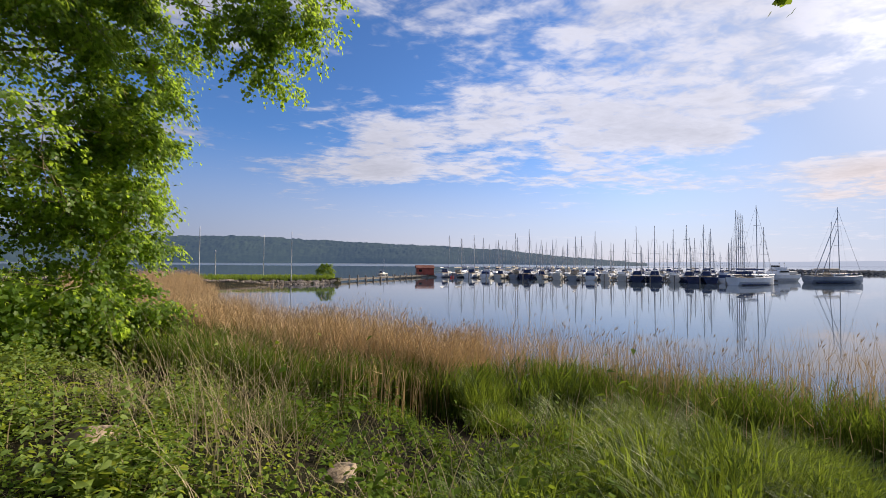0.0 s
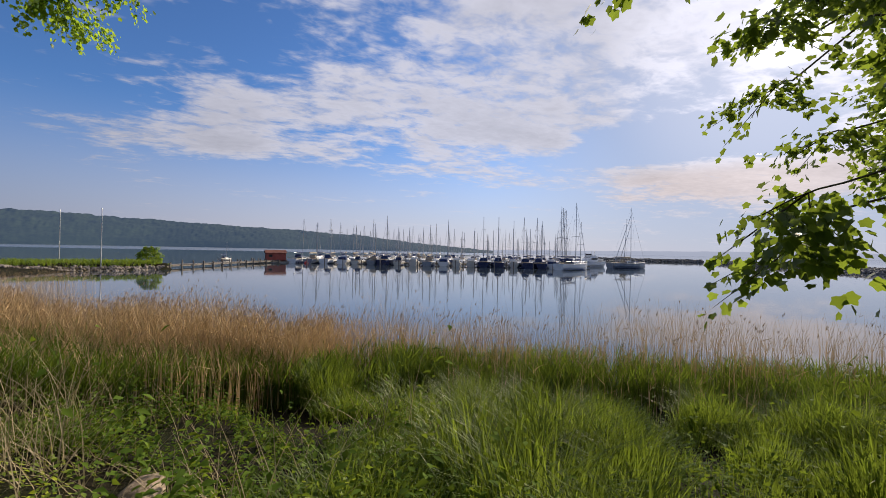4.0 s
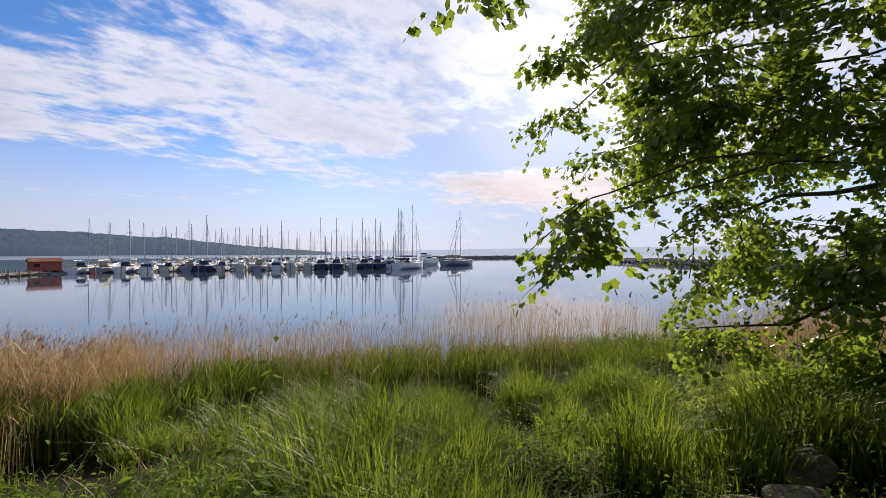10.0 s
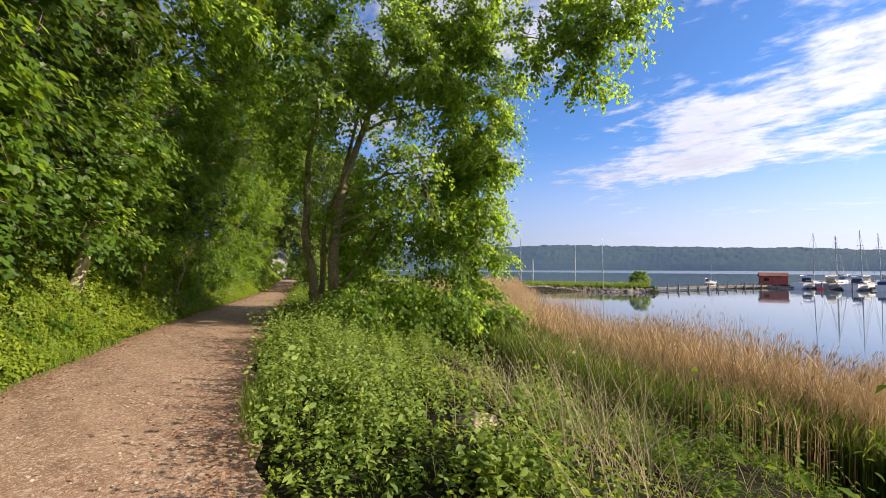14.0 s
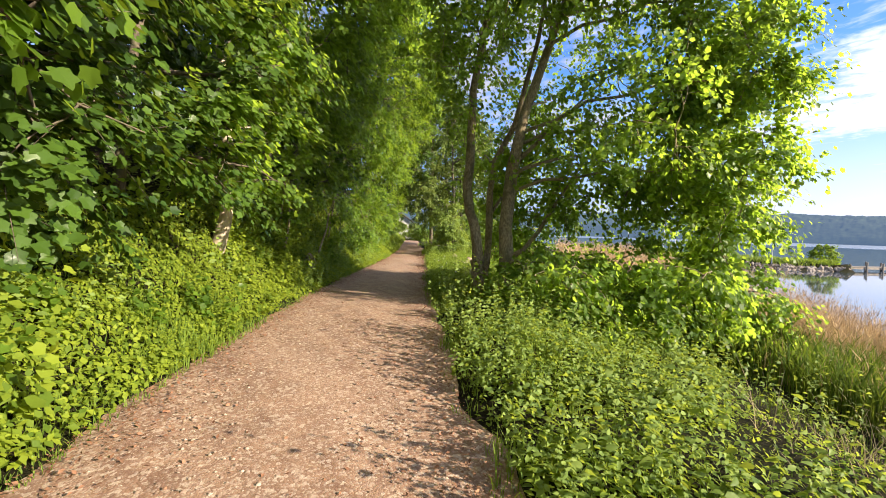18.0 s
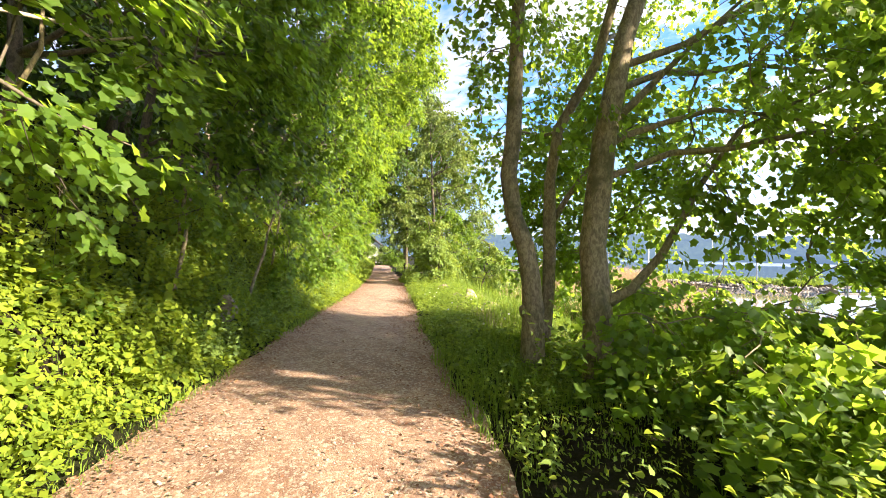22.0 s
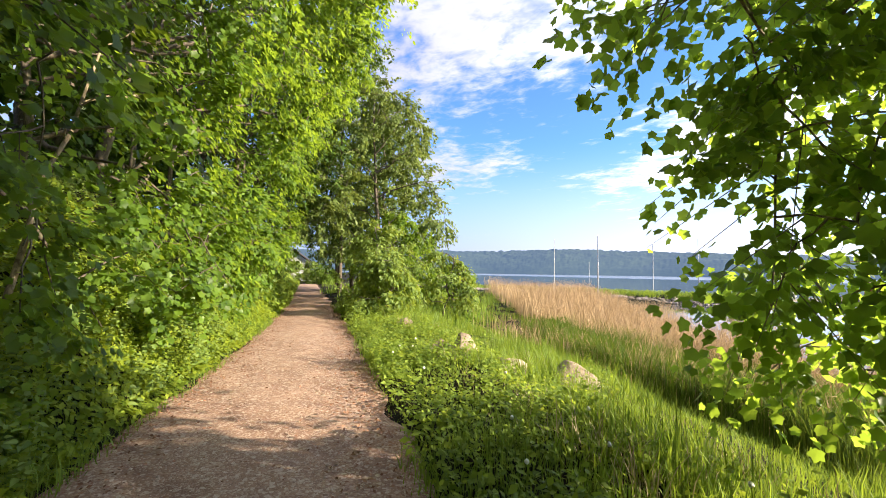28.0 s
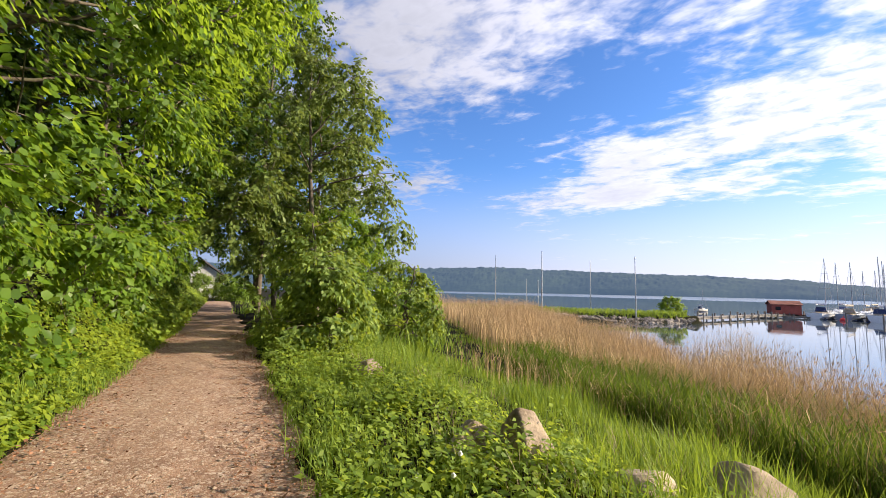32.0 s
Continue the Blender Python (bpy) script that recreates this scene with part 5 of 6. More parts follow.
def reeds(name, label, n, s_rng, lo, hi, tall, seed, width=(0.007, 0.011), plume=0.14, leaf=0.5, fade=1.0):
    r = np.random.default_rng(seed)
    s = s_rng[1] + (s_rng[0] - s_rng[1]) * r.uniform(0, 1, n) ** fade
    a, b = np.interp(s, REED_S, REED_IN), np.interp(s, REED_S, REED_OUT)
    d = a + (b - a) * r.uniform(lo, hi, n)
    xy = plan(s, d)
    xy = xy[off_channel(xy)]
    n = len(xy)
    foot = on_ground(xy)
    foot[:, 2] = np.maximum(foot[:, 2], WATER_Z - 0.4)
    h = r.uniform(*tall, n) * (0.85 + 0.3 * np.abs(np.sin(0.5 * xy[:, 0]) * np.sin(0.43 * xy[:, 1] + 1)))
    an = r.uniform(0, 6.28, n)
    tl = np.abs(r.normal(0, 0.09, n))
    ax = unit(np.column_stack([np.cos(an) * tl + 0.03, np.sin(an) * tl, np.ones(n)]))
    side = np.column_stack([-np.sin(an), np.cos(an), np.zeros(n)])
    nm = np.cross(ax, side)
    top = thing(name, label, "reeds", kind="stuff")
    linked("stems", mesh_of("stems", *stamped(BLADE3, foot, ax, nm, h, r.uniform(*width, n)), REED), top)
    tip = foot + ax * (h * 0.985)[:, None]
    tip[:, 2] -= 0.1 * h
    has = r.uniform(0, 1, n) < plume
    m = int(has.sum())
    q = []
    for k in range(3):
        dr = unit(ax[has] + r.normal(0, 0.22, (m, 3)) + np.array([0.25, -0.1, 0]))
        q.append(stamped(DIAMOND, tip[has], dr, r.normal(0, 1, (m, 3)), r.uniform(0.08, 0.15, m), r.uniform(0.008, 0.018, m)))
    if m:
        linked("plumes", mesh_of("plumes", *joined(q), PLUME), top)
    m = int(n * leaf)
    if m:
        j = r.integers(0, n, m)
        b = foot[j] + ax[j] * (h[j] * r.uniform(0.2, 0.8, m))[:, None]
        an = r.uniform(0, 6.28, m)
        dr = unit(np.column_stack([np.cos(an), np.sin(an), r.uniform(0.3, 1.6, m)]))
        linked("dry_leaves", mesh_of("dry_leaves", *stamped(BLADE3, b, dr, flat_random(r, m), r.uniform(0.2, 0.42, m), r.uniform(0.010, 0.016, m)), REED), top)
    return top


CHANNEL = plan(-2.15, 10.4), plan(-2.95, 17.0)


def off_channel(xy, wide=0.07):
    """False in the narrow lane of open water that cuts through the shoots."""
    a, b = CHANNEL
    f = np.clip(((xy - a) @ (b - a)) / ((b - a) @ (b - a)), 0, 1)
    return np.linalg.norm(xy - a - f[:, None] * (b - a), axis=1) > wide


reeds("reed_bed", "dense belt of dry golden reeds along the shore", 21000, (4.2, 30), 0.0, 1.0, (1.45, 2.15), 61, fade=0.85)
reeds("reed_bed", "dry golden reeds thinning out toward the green shoots", 2000, (-6.0, 6.5), 1.3, 2.2, (1.5, 2.1), 67, plume=0.10, fade=2.6)
reeds("reed_bed", "brown reed stalks scattered through the green shoots", 120, (-7, 1.5), 0.4, 1.4, (1.0, 1.5), 68, plume=0.10)
reeds("reed_bed", "wide field of dry golden reeds toward the spit", 15000, (30, 60), 0.0, 1.0, (1.6, 2.2), 62, (0.014, 0.022), 0.3, 0.5)
reeds("reed_bed", "brown reeds behind the lookout tree", 7000, (-40, -9), 0.3, 1.3, (1.5, 2.2), 63, (0.008, 0.014), plume=0.2)
reeds("reed_fringe", "sparse feathered reed stems standing in the water", 5200, (3, 34), 0.9, 1.9, (1.7, 2.5), 64, (0.005, 0.009), 0.07, 0.35)
reeds("reed_fringe", "thin upright reed stems standing in open water", 3000, (-26, 4), 1.5, 2.8, (1.75, 2.4), 69, (0.006, 0.010), 0.09, 0.12)


def shoots(name, label, n, s_rng, lo, hi, top_z, seed, width=(0.012, 0.022)):
    """Young reeds that all reach about one level over the water: lo, hi are offsets of d along s; top_z the tip level along s."""
    r = np.random.default_rng(seed)
    s = r.uniform(*s_rng, n)
    d = np.interp(s, *lo) + (np.interp(s, *hi) - np.interp(s, *lo)) * r.uniform(0, 1, n)
    xy = plan(s, d)
    xy = xy[off_channel(xy, 0.10) & (stand(xy * 1.7) + r.normal(0, 0.15, n) > 0.52)]
    s, d = unplan(xy[:, 0], xy[:, 1])
    n = len(xy)
    foot = on_ground(xy)
    foot[:, 2] = np.maximum(foot[:, 2], WATER_Z - 0.1) - 0.02
    tip = np.interp(s, *top_z) + 0.10 * np.sin(1.3 * s + 0.5) * np.cos(0.9 * d) - np.abs(r.normal(0, 0.20, n))
    h = np.maximum(tip - foot[:, 2], r.uniform(0.6, 0.95, n))
    a = r.uniform(0, 6.28, n)
    tilt = np.abs(r.normal(0, 0.13, n))
    ax = unit(np.column_stack([np.cos(a) * tilt, np.sin(a) * tilt, np.ones(n)]))
    nm = np.cross(ax, np.column_stack([-np.sin(a), np.cos(a), np.zeros(n)]))
    top = thing(name, label, "reeds", kind="stuff")
    linked("stems", mesh_of("stems", *stamped(BLADE3, foot, ax, nm, h, r.uniform(*width, n)), REED_NEW), top)
    m = n
    b = foot + ax * (h * r.uniform(0.35, 0.85, m))[:, None]
    a = r.uniform(0, 6.28, m)
    dr = unit(np.column_stack([np.cos(a), np.sin(a), r.uniform(0.9, 2.6, m)]))
    linked("leaves", mesh_of("leaves", *stamped(BLADE3, b, dr, flat_random(r, m), np.minimum(r.uniform(0.25, 0.5, m), 0.6 * h), r.uniform(0.014, 0.024, m)), REED_NEW), top)


shoots("reed_shoots", "dense fresh green reed shoots at the water's edge", 15000, (-20, 3.5), ([-20, -6, 0, 4], [9.6, 9.7, 9.5, 9.2]), ([-20, -6, 0, 4], [12.4, 12.6, 12.2, 11.4]), ([-20, -6, 4], [-0.85, -0.92, -0.88]), 65)
reeds("reed_bed", "short dry stalks mixed into the green edge of the reeds", 5200, (4.2, 30), -0.75, 0.1, (0.85, 1.35), 70, (0.006, 0.010), 0.12, 0.3)
shoots("reed_shoots", "upright green reed grass along the front of the reeds", 15000, (3.6, 30), ([3.6, 5, 6, 13, 22, 30], [7.4, 6.2, 5.0, 4.7, 5.6, 6.6]), ([3.6, 5, 6, 13, 22, 30], [8.6, 7.6, 7.2, 7.4, 7.8, 8.6]), ([2, 6, 14, 34], [-0.7, -0.35, -0.20, -0.30]), 71, (0.010, 0.017))
shoots("reed_shoots", "fresh green shoots under the dry reeds", 14000, (2.5, 34), ([2, 6, 13, 22, 34], [8.4, 6.6, 6.2, 6.6, 9.0]), ([2, 6, 13, 22, 34], [11.0, 9.0, 9.6, 10.0, 12]), ([2, 6, 14, 34], [-0.80, -0.55, -0.40, -0.45]), 66)


# ---- boulders ----
def boulder(label, at, size, seed, mat=STONE, group="boulders on the verge", flat=0.75):
    r = random.Random(seed)
    bm = bmesh.new()
    bmesh.ops.create_icosphere(bm, subdivisions=4, radius=1.0)
    off = Vector((r.uniform(-9, 9), r.uniform(-9, 9), r.uniform(-9, 9)))
    for v in bm.verts:
        c = v.co.copy()
        f = 1 + 0.28 * noise.noise(c * 0.9 + off) + 0.12 * noise.noise(c * 2.3 + off) + 0.025 * noise.noise(c * 7 + off)
        for pn in ((0.6, 0.3, 0.75), (-0.7, 0.2, 0.6), (0.1, -0.8, 0.5), (0.2, 0.8, 0.4)):
            q = Vector(pn).normalized()
            over = (c * f).dot(q) - 0.72
            if over > 0:
                c -= q * over * 0.9 / f
        v.co = Vector((c.x * f * size[0], c.y * f * size[1], c.z * f * size[2] * flat))
    for f in bm.faces:
        f.smooth = True
    ob = part("boulder", bm, mat)
    ob.location = at
    ob.rotation_euler = (r.uniform(-0.2, 0.2), r.uniform(-0.2, 0.2), r.uniform(0, 6))
    return tagged(ob, label, "boulder", group)


def seated(x, y, dz=0.0):
    return (x, y, float(height(x, y)) + dz)


boulder("large pale weathered boulder half sunk in grass", seated(-17.0, 13.5, -0.06), (0.52, 0.48, 0.56), 4, flat=0.95).rotation_euler = (0.0, 0.0, 0.9)
boulder("pointed sunlit granite boulder with an orange lichen side", seated(-18.65, 12.6, 0.02), (0.32, 0.28, 0.44), 5, flat=0.85)
boulder("flat pale boulder among brambles", seated(-17.75, 12.5, -0.05), (0.44, 0.34, 0.32), 8)
boulder("small pale stone in the verge", seated(-21.95, 14.15, 0.16), (0.30, 0.22, 0.28), 9)
boulder("low grey boulder among brambles", seated(-19.1, 12.4, 0.05), (0.30, 0.25, 0.28), 10)
boulder("pale stone among nettles", seated(-0.95, 3.85, -0.03), (0.26, 0.18, 0.17), 13, flat=0.6)
boulder("pale stone under dead stalks", seated(-3.3, 3.95, -0.04), (0.28, 0.20, 0.24), 14)
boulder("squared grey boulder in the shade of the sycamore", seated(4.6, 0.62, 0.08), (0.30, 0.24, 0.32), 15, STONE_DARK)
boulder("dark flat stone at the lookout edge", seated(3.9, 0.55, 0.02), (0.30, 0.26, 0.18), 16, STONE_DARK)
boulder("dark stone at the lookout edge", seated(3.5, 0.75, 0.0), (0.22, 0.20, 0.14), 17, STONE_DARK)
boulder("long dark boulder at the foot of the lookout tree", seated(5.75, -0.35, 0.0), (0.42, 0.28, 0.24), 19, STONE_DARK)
boulder("small pale stone in the lookout weeds", seated(2.75, 1.05, 0.0), (0.18, 0.15, 0.14), 20, STONE_DARK)
boulder("mossy stone set in the bank", (-16.2, 4.78, 0.58), (0.20, 0.17, 0.32), 18)


# ---- the marina ----
def loft(rings, close=True):
    """A skin over rings of equal length; ends capped."""
    bm = bmesh.new()
    rows = [[bm.verts.new(p) for p in ring] for ring in rings]
    m = len(rows[0])
    for a, b in zip(rows, rows[1:]):
        for k in range(m if close else m - 1):
            bm.faces.new((a[k], a[(k + 1) % m], b[(k + 1) % m], b[k]))
    for end in (rows[0], rows[-1]):
        if len({tuple(round(c, 4) for c in v.co) for v in end}) > 2:
            bm.faces.new(end)
    bmesh.ops.recalc_face_normals(bm, faces=bm.faces)
    return bm


def box_bm(a, b, bevel=0.0):
    bm = bmesh.new()
    bmesh.ops.create_cube(bm, size=1.0)
    for v in bm.verts:
        v.co = Vector([(p + q) / 2 + c * (q - p) for p, q, c in zip(a, b, v.co)])
    if bevel:
        bmesh.ops.bevel(bm, geom=bm.edges[:], offset=bevel, segments=2, affect="EDGES", profile=0.5)
    return bm


def rod_bm(a, b, r0, r1=None, sides=8):
    bm = bmesh.new()
    a, b = Vector(a), Vector(b)
    bmesh.ops.create_cone(bm, cap_ends=True, segments=sides, radius1=r0, radius2=r0 if r1 is None else r1, depth=(b - a).length)
    m = Matrix.Translation((a + b) / 2) @ (b - a).to_track_quat("Z", "Y").to_matrix().to_4x4()
    bmesh.ops.transform(bm, matrix=m, verts=bm.verts)
    return bm


def hull_rings(length, beam, free, sheer=0.25, stern=0.72):
    out = []
    for f in (0, 0.1, 0.3, 0.5, 0.7, 0.85, 0.95, 1.0):
        half = beam / 2 * np.interp(f, [0, 0.3, 0.5, 0.7, 0.85, 0.95, 1], [stern, 0.97, 1, 0.86, 0.52, 0.2, 0.015])
        x = (f - 0.5) * length
        top = free + sheer * (2 * f - 0.8) ** 2 * 0.6
        keel = -0.35 * np.interp(f, [0, 0.5, 0.9, 1], [0.3, 1, 0.5, -0.6])
        out.append([(x, -half, top), (x - 0.0, -half * 0.93, top * 0.45), (x, -half * 0.62, keel * 0.6), (x, 0, keel), (x, half * 0.62, keel * 0.6), (x, half * 0.93, top * 0.45), (x, half, top)])
    return out


def deck_bm(length, beam, free, sheer=0.25, stern=0.72):
    rows = []
    for ring in hull_rings(length, beam, free, sheer, stern):
        a, b = Vector(ring[0]), Vector(ring[-1])
        rows.append([(a.x, a.y * 0.97, a.z + 0.02), (a.x, 0, a.z + 0.09), (a.x, b.y * 0.97, a.z + 0.02)])
    return loft(rows, False)


def sailboat(label, length, beam, mast, hull, cover, seed, rake=0.0):
    """A moored yacht: hull, deck, coachroof with windows, mast, boom, rigging."""
    top = thing("sailboat", label, "boat", group="yachts in the marina")
    free = 0.10 * length
    part("hull", loft(hull_rings(length, beam, free)), hull, top)
    part("deck", deck_bm(length, beam, free), CREAM, top, "pale deck")
    part("boot_stripe", box_bm((-length * 0.43, -beam * 0.46, 0.06), (length * 0.2, beam * 0.46, 0.14), 0.02), CANVAS, top, "dark waterline stripe")
    c0, c1, h = -0.12 * length, 0.24 * length, free + 0.42
    cab = loft([[(c0, -beam * .3, free), (c0, -beam * .26, h + .08), (c0, beam * .26, h + .08), (c0, beam * .3, free)], [(0.1 * length, -beam * .28, free), (0.1 * length, -beam * .22, h), (0.1 * length, beam * .22, h), (0.1 * length, beam * .28, free)], [(c1, -beam * .16, free + .05), (c1, -beam * .1, free + .14), (c1, beam * .1, free + .14), (c1, beam * .16, free + .05)]])
    roof = part("coachroof", cab, WHITE, top)
    for sgn in (-1, 1):
        part("cabin_window", box_bm((c0 + 0.3, sgn * beam * .285 - .02, free + .2), (0.08 * length, sgn * beam * .285 + .02, free + .34), 0.01), DARKGLASS, roof, "dark window")
    part("cockpit", box_bm((-0.42 * length, -beam * .24, free), (c0 - 0.1, beam * .24, free + .16), 0.05), TEAK, top, "timber cockpit seats")
    part("sprayhood", loft([[(c0 - .5, -beam * .27, free + .3), (c0 - .5, -beam * .2, h + .62), (c0 - .5, beam * .2, h + .62), (c0 - .5, beam * .27, free + .3)], [(c0 + .5, -beam * .25, free + .4), (c0 + .45, -beam * .18, h + .2), (c0 + .45, beam * .18, h + .2), (c0 + .5, beam * .25, free + .4)]]), cover, top)
    mx = 0.08 * length
    m = part("mast", rod_bm((mx, 0, free), (mx - rake, 0, free + mast), 0.085, 0.055), ALLOY, top)
    for f in (0.45, 0.72):
        part("spreader", rod_bm((mx - rake * f, -beam * .33 * (1.2 - f), free + mast * f), (mx - rake * f, beam * .33 * (1.2 - f), free + mast * f), 0.025), ALLOY, m)
    b = part("boom", rod_bm((mx - 0.1, 0, free + 1.35), (-0.40 * length, 0, free + 1.45), 0.06), ALLOY, top)
    part("sail_cover", rod_bm((mx - 0.15, 0, free + 1.50), (-0.38 * length, 0, free + 1.56), 0.19, 0.09, 10), cover, b)
    part("forestay", rod_bm((0.49 * length, 0, free + .2), (mx - rake, 0, free + mast * .97), 0.022, 0.022, 5), ALLOY, top)
    part("backstay", rod_bm((-0.49 * length, 0, free + .1), (mx - rake, 0, free + mast * .99), 0.012, 0.012, 4), ALLOY, top)
    for sgn in (-1, 1):
        part("shroud", rod_bm((mx, sgn * beam * .47, free), (mx - rake * .72, sgn * beam * .12, free + mast * .72), 0.012, 0.012, 4), ALLOY, top)
        part("guard_rail", rod_bm((-0.45 * length, sgn * beam * .40, free + .6), (0.35 * length, sgn * beam * .36, free + .62), 0.018, 0.018, 5), ALLOY, top)
    for f in (-0.45, -0.2, 0.1, 0.35):
        for sgn in (-1, 1):
            part("stanchion", rod_bm((f * length, sgn * beam * (.40 if f < 0.2 else .36), free), (f * length, sgn * beam * (.40 if f < 0.2 else .36), free + .62), 0.016, 0.016, 5), ALLOY, top)
    return top


def motorboat(label, length, beam, hull, seed, fly=False):
    top = thing("motorboat", label, "boat", group="motor boats in the marina")
    free = 0.13 * length
    part("hull", loft(hull_rings(length, beam, free, 0.35, 0.9)), hull, top)
    part("deck", deck_bm(length, beam, free, 0.35, 0.9), CREAM, top)
    a, b, h = -0.2 * length, 0.22 * length, free + 1.15
    c = part("cabin", loft([[(a, -beam * .36, free), (a, -beam * .32, h), (a, beam * .32, h), (a, beam * .36, free)], [(b - .6, -beam * .34, free), (b - 1.2, -beam * .28, h), (b - 1.2, beam * .28, h), (b - .6, beam * .34, free)], [(b + .6, -beam * .22, free), (b + .3, -beam * .2, free + .35), (b + .3, beam * .2, free + .35), (b + .6, beam * .22, free)]]), WHITE, top)
    for sgn in (-1, 1):
        part("side_window", box_bm((a + .25, sgn * beam * .345 - .03, free + .55), (b - 1.3, sgn * beam * .345 + .03, free + .95), 0.02), DARKGLASS, c, "dark window")
    part("windscreen", loft([[(b - 1.12, -beam * .25, h - .06), (b - 1.12, beam * .25, h - .06), (b - 1.06, beam * .25, h - .06), (b - 1.06, -beam * .25, h - .06)], [(b - .3, -beam * .22, free + .6), (b - .3, beam * .22, free + .6), (b - .22, beam * .22, free + .6), (b - .22, -beam * .22, free + .6)]]), DARKGLASS, c)
    part("bow_rail", rod_bm((0.1 * length, 0, free + .75), (0.48 * length, 0, free + .85), 0.02), ALLOY, top)
    part("canopy", box_bm((-0.46 * length, -beam * .36, free + .1), (a, beam * .36, free + .75), 0.12), CANVAS if seed % 2 else CREAM, top)
    if fly:
        f = part("flybridge", box_bm((a + .2, -beam * .28, h), (b - 1.6, beam * .28, h + .6), 0.12), WHITE, top)
        part("fly_screen", box_bm((b - 1.75, -beam * .26, h + .6), (b - 1.66, beam * .26, h + .95), 0.02), DARKGLASS, f)
        for sgn in (-1, 1):
            part("radar_dome", rod_bm((a + .5, sgn * .5, h + 1.35), (a + .5, sgn * .5, h + 1.6), 0.16, 0.12), WHITE, top)
            part("arch_post", rod_bm((a + .5, sgn * .5, h + .5), (a + .5, sgn * .5, h + 1.35), 0.05), WHITE, top)
    return top


yards = [
    sailboat("white sailing yacht with blue covers moored at the pier", 9.5, 3.1, 9.6, WHITE, CANVAS, 1),
    sailboat("white sailing yacht with tan covers moored at the pier", 8.2, 2.8, 8.0, WHITE, CANVAS_TAN, 2, 0.15),
    sailboat("dark blue sailing yacht moored at the pier", 10.6, 3.3, 10.6, NAVY, CANVAS, 3, 0.1),
    sailboat("cream sailing yacht moored at the pier", 7.4, 2.6, 7.0, CREAM, CANVAS, 4),
    sailboat("grey sailing yacht with blue covers moored at the pier", 9.0, 3.0, 8.8, GREYHULL, CANVAS_TAN, 5, 0.2),
]
launches = [motorboat("white motor boat with a covered cockpit", 7.0, 2.7, WHITE, 1), motorboat("small cream motor boat at the pier", 5.6, 2.2, CREAM, 2), motorboat("white motor boat with blue canopy", 6.4, 2.5, WHITE, 3)]

A0, A1 = np.array([3.0, 106.0]), np.array([62.0, 80.0])
run = unit(A1 - A0)
back = np.array([-run[1], run[0]])
rowlen = np.linalg.norm(A1 - A0)
berth = random.Random(5)
used_y, used_l = 0, 0
spots = []
for row, off in enumerate((0.0, 13.0, 30.0, 43.0, 60.0)):
    x = berth.uniform(-3, -1.5) if row < 2 else berth.uniform(-1, 2)
    while x < rowlen + (4 if row else -3):
        spots.append((x, off, row))
        x += berth.uniform(2.7, 3.8) if row < 2 else berth.uniform(3.2, 5.2)
heading = math.degrees(math.atan2(back[1], back[0]))
for x, off, row in spots:
    p = A0 + run * x + back * off
    pick = berth.random()
    src = yards[berth.randrange(5)] if pick < (0.55 if row == 0 else 0.74) else launches[berth.randrange(3)]
    turn_ = heading + (180 if (row % 2) else 0) + berth.uniform(-4, 4)
    f = berth.uniform(0.88, 1.1)
    m = pose(p[0], p[1], WATER_Z + 0.02, berth.uniform(-1.2, 1.2), 0, turn_)
    first = src.get("placed") is None
    if first:
        src.matrix_basis = m
        src["placed"] = 1
    else:
        copy_thing(src, m)
for src in yards + launches:
    if src.get("placed") is None:
        src.matrix_basis = pose(10, 130, WATER_Z, 0, 0, 20)
for ob in list(scene.objects):
    if "placed" in ob:
        del ob["placed"]

# larger vessels along the outer end
big = sailboat("large grey-hulled sailing yacht with a raked gaff and two tall spars", 12.5, 3.6, 14.2, GREYHULL, CANVAS_TAN, 9, 0.2)
big.matrix_basis = pose(79.5, 85.0, WATER_Z + 0.03, 0, 0, 6)
for a, b in (((-4.6, 0, 1.6), (0.7, 0, 13.2)), ((-3.0, 0, 1.6), (0.8, 0, 11.0)), ((-1.4, 0, 1.5), (-0.6, 0, 12.4))):
    part("spar", rod_bm(a, b, 0.07, 0.05), ALLOY, big)
part("furled_sail", rod_bm((2.2, 0, 1.7), (5.4, 0, 1.95), 0.16, 0.06), CANVAS, big)
trio = sailboat("long white yacht lying along the pier", 12.0, 3.4, 13.2, WHITE, CANVAS, 12)
trio.matrix_basis = pose(56.0, 75.5, WATER_Z + 0.03, 0, 0, 24)
for k in range(4):
    copy_thing(trio, pose(58.0 + 2.2 * k, 82.5 + 2.4 * k, WATER_Z + 0.02, 0, 0, heading + 3 * k))
for x, y, t_ in ((-17.1, 119.2, 62), (6.0, 131.0, 20)):
    copy_thing(yards[3], pose(x, y, WATER_Z + 0.02, 0, 2.0, t_) @ Matrix.Scale(0.62, 4))
yacht = motorboat("white motor cruiser with a flybridge", 10.5, 3.6, WHITE, 4, True)
yacht.matrix_basis = pose(74.5, 93.5, WATER_Z + 0.02, 0, 0, 200)


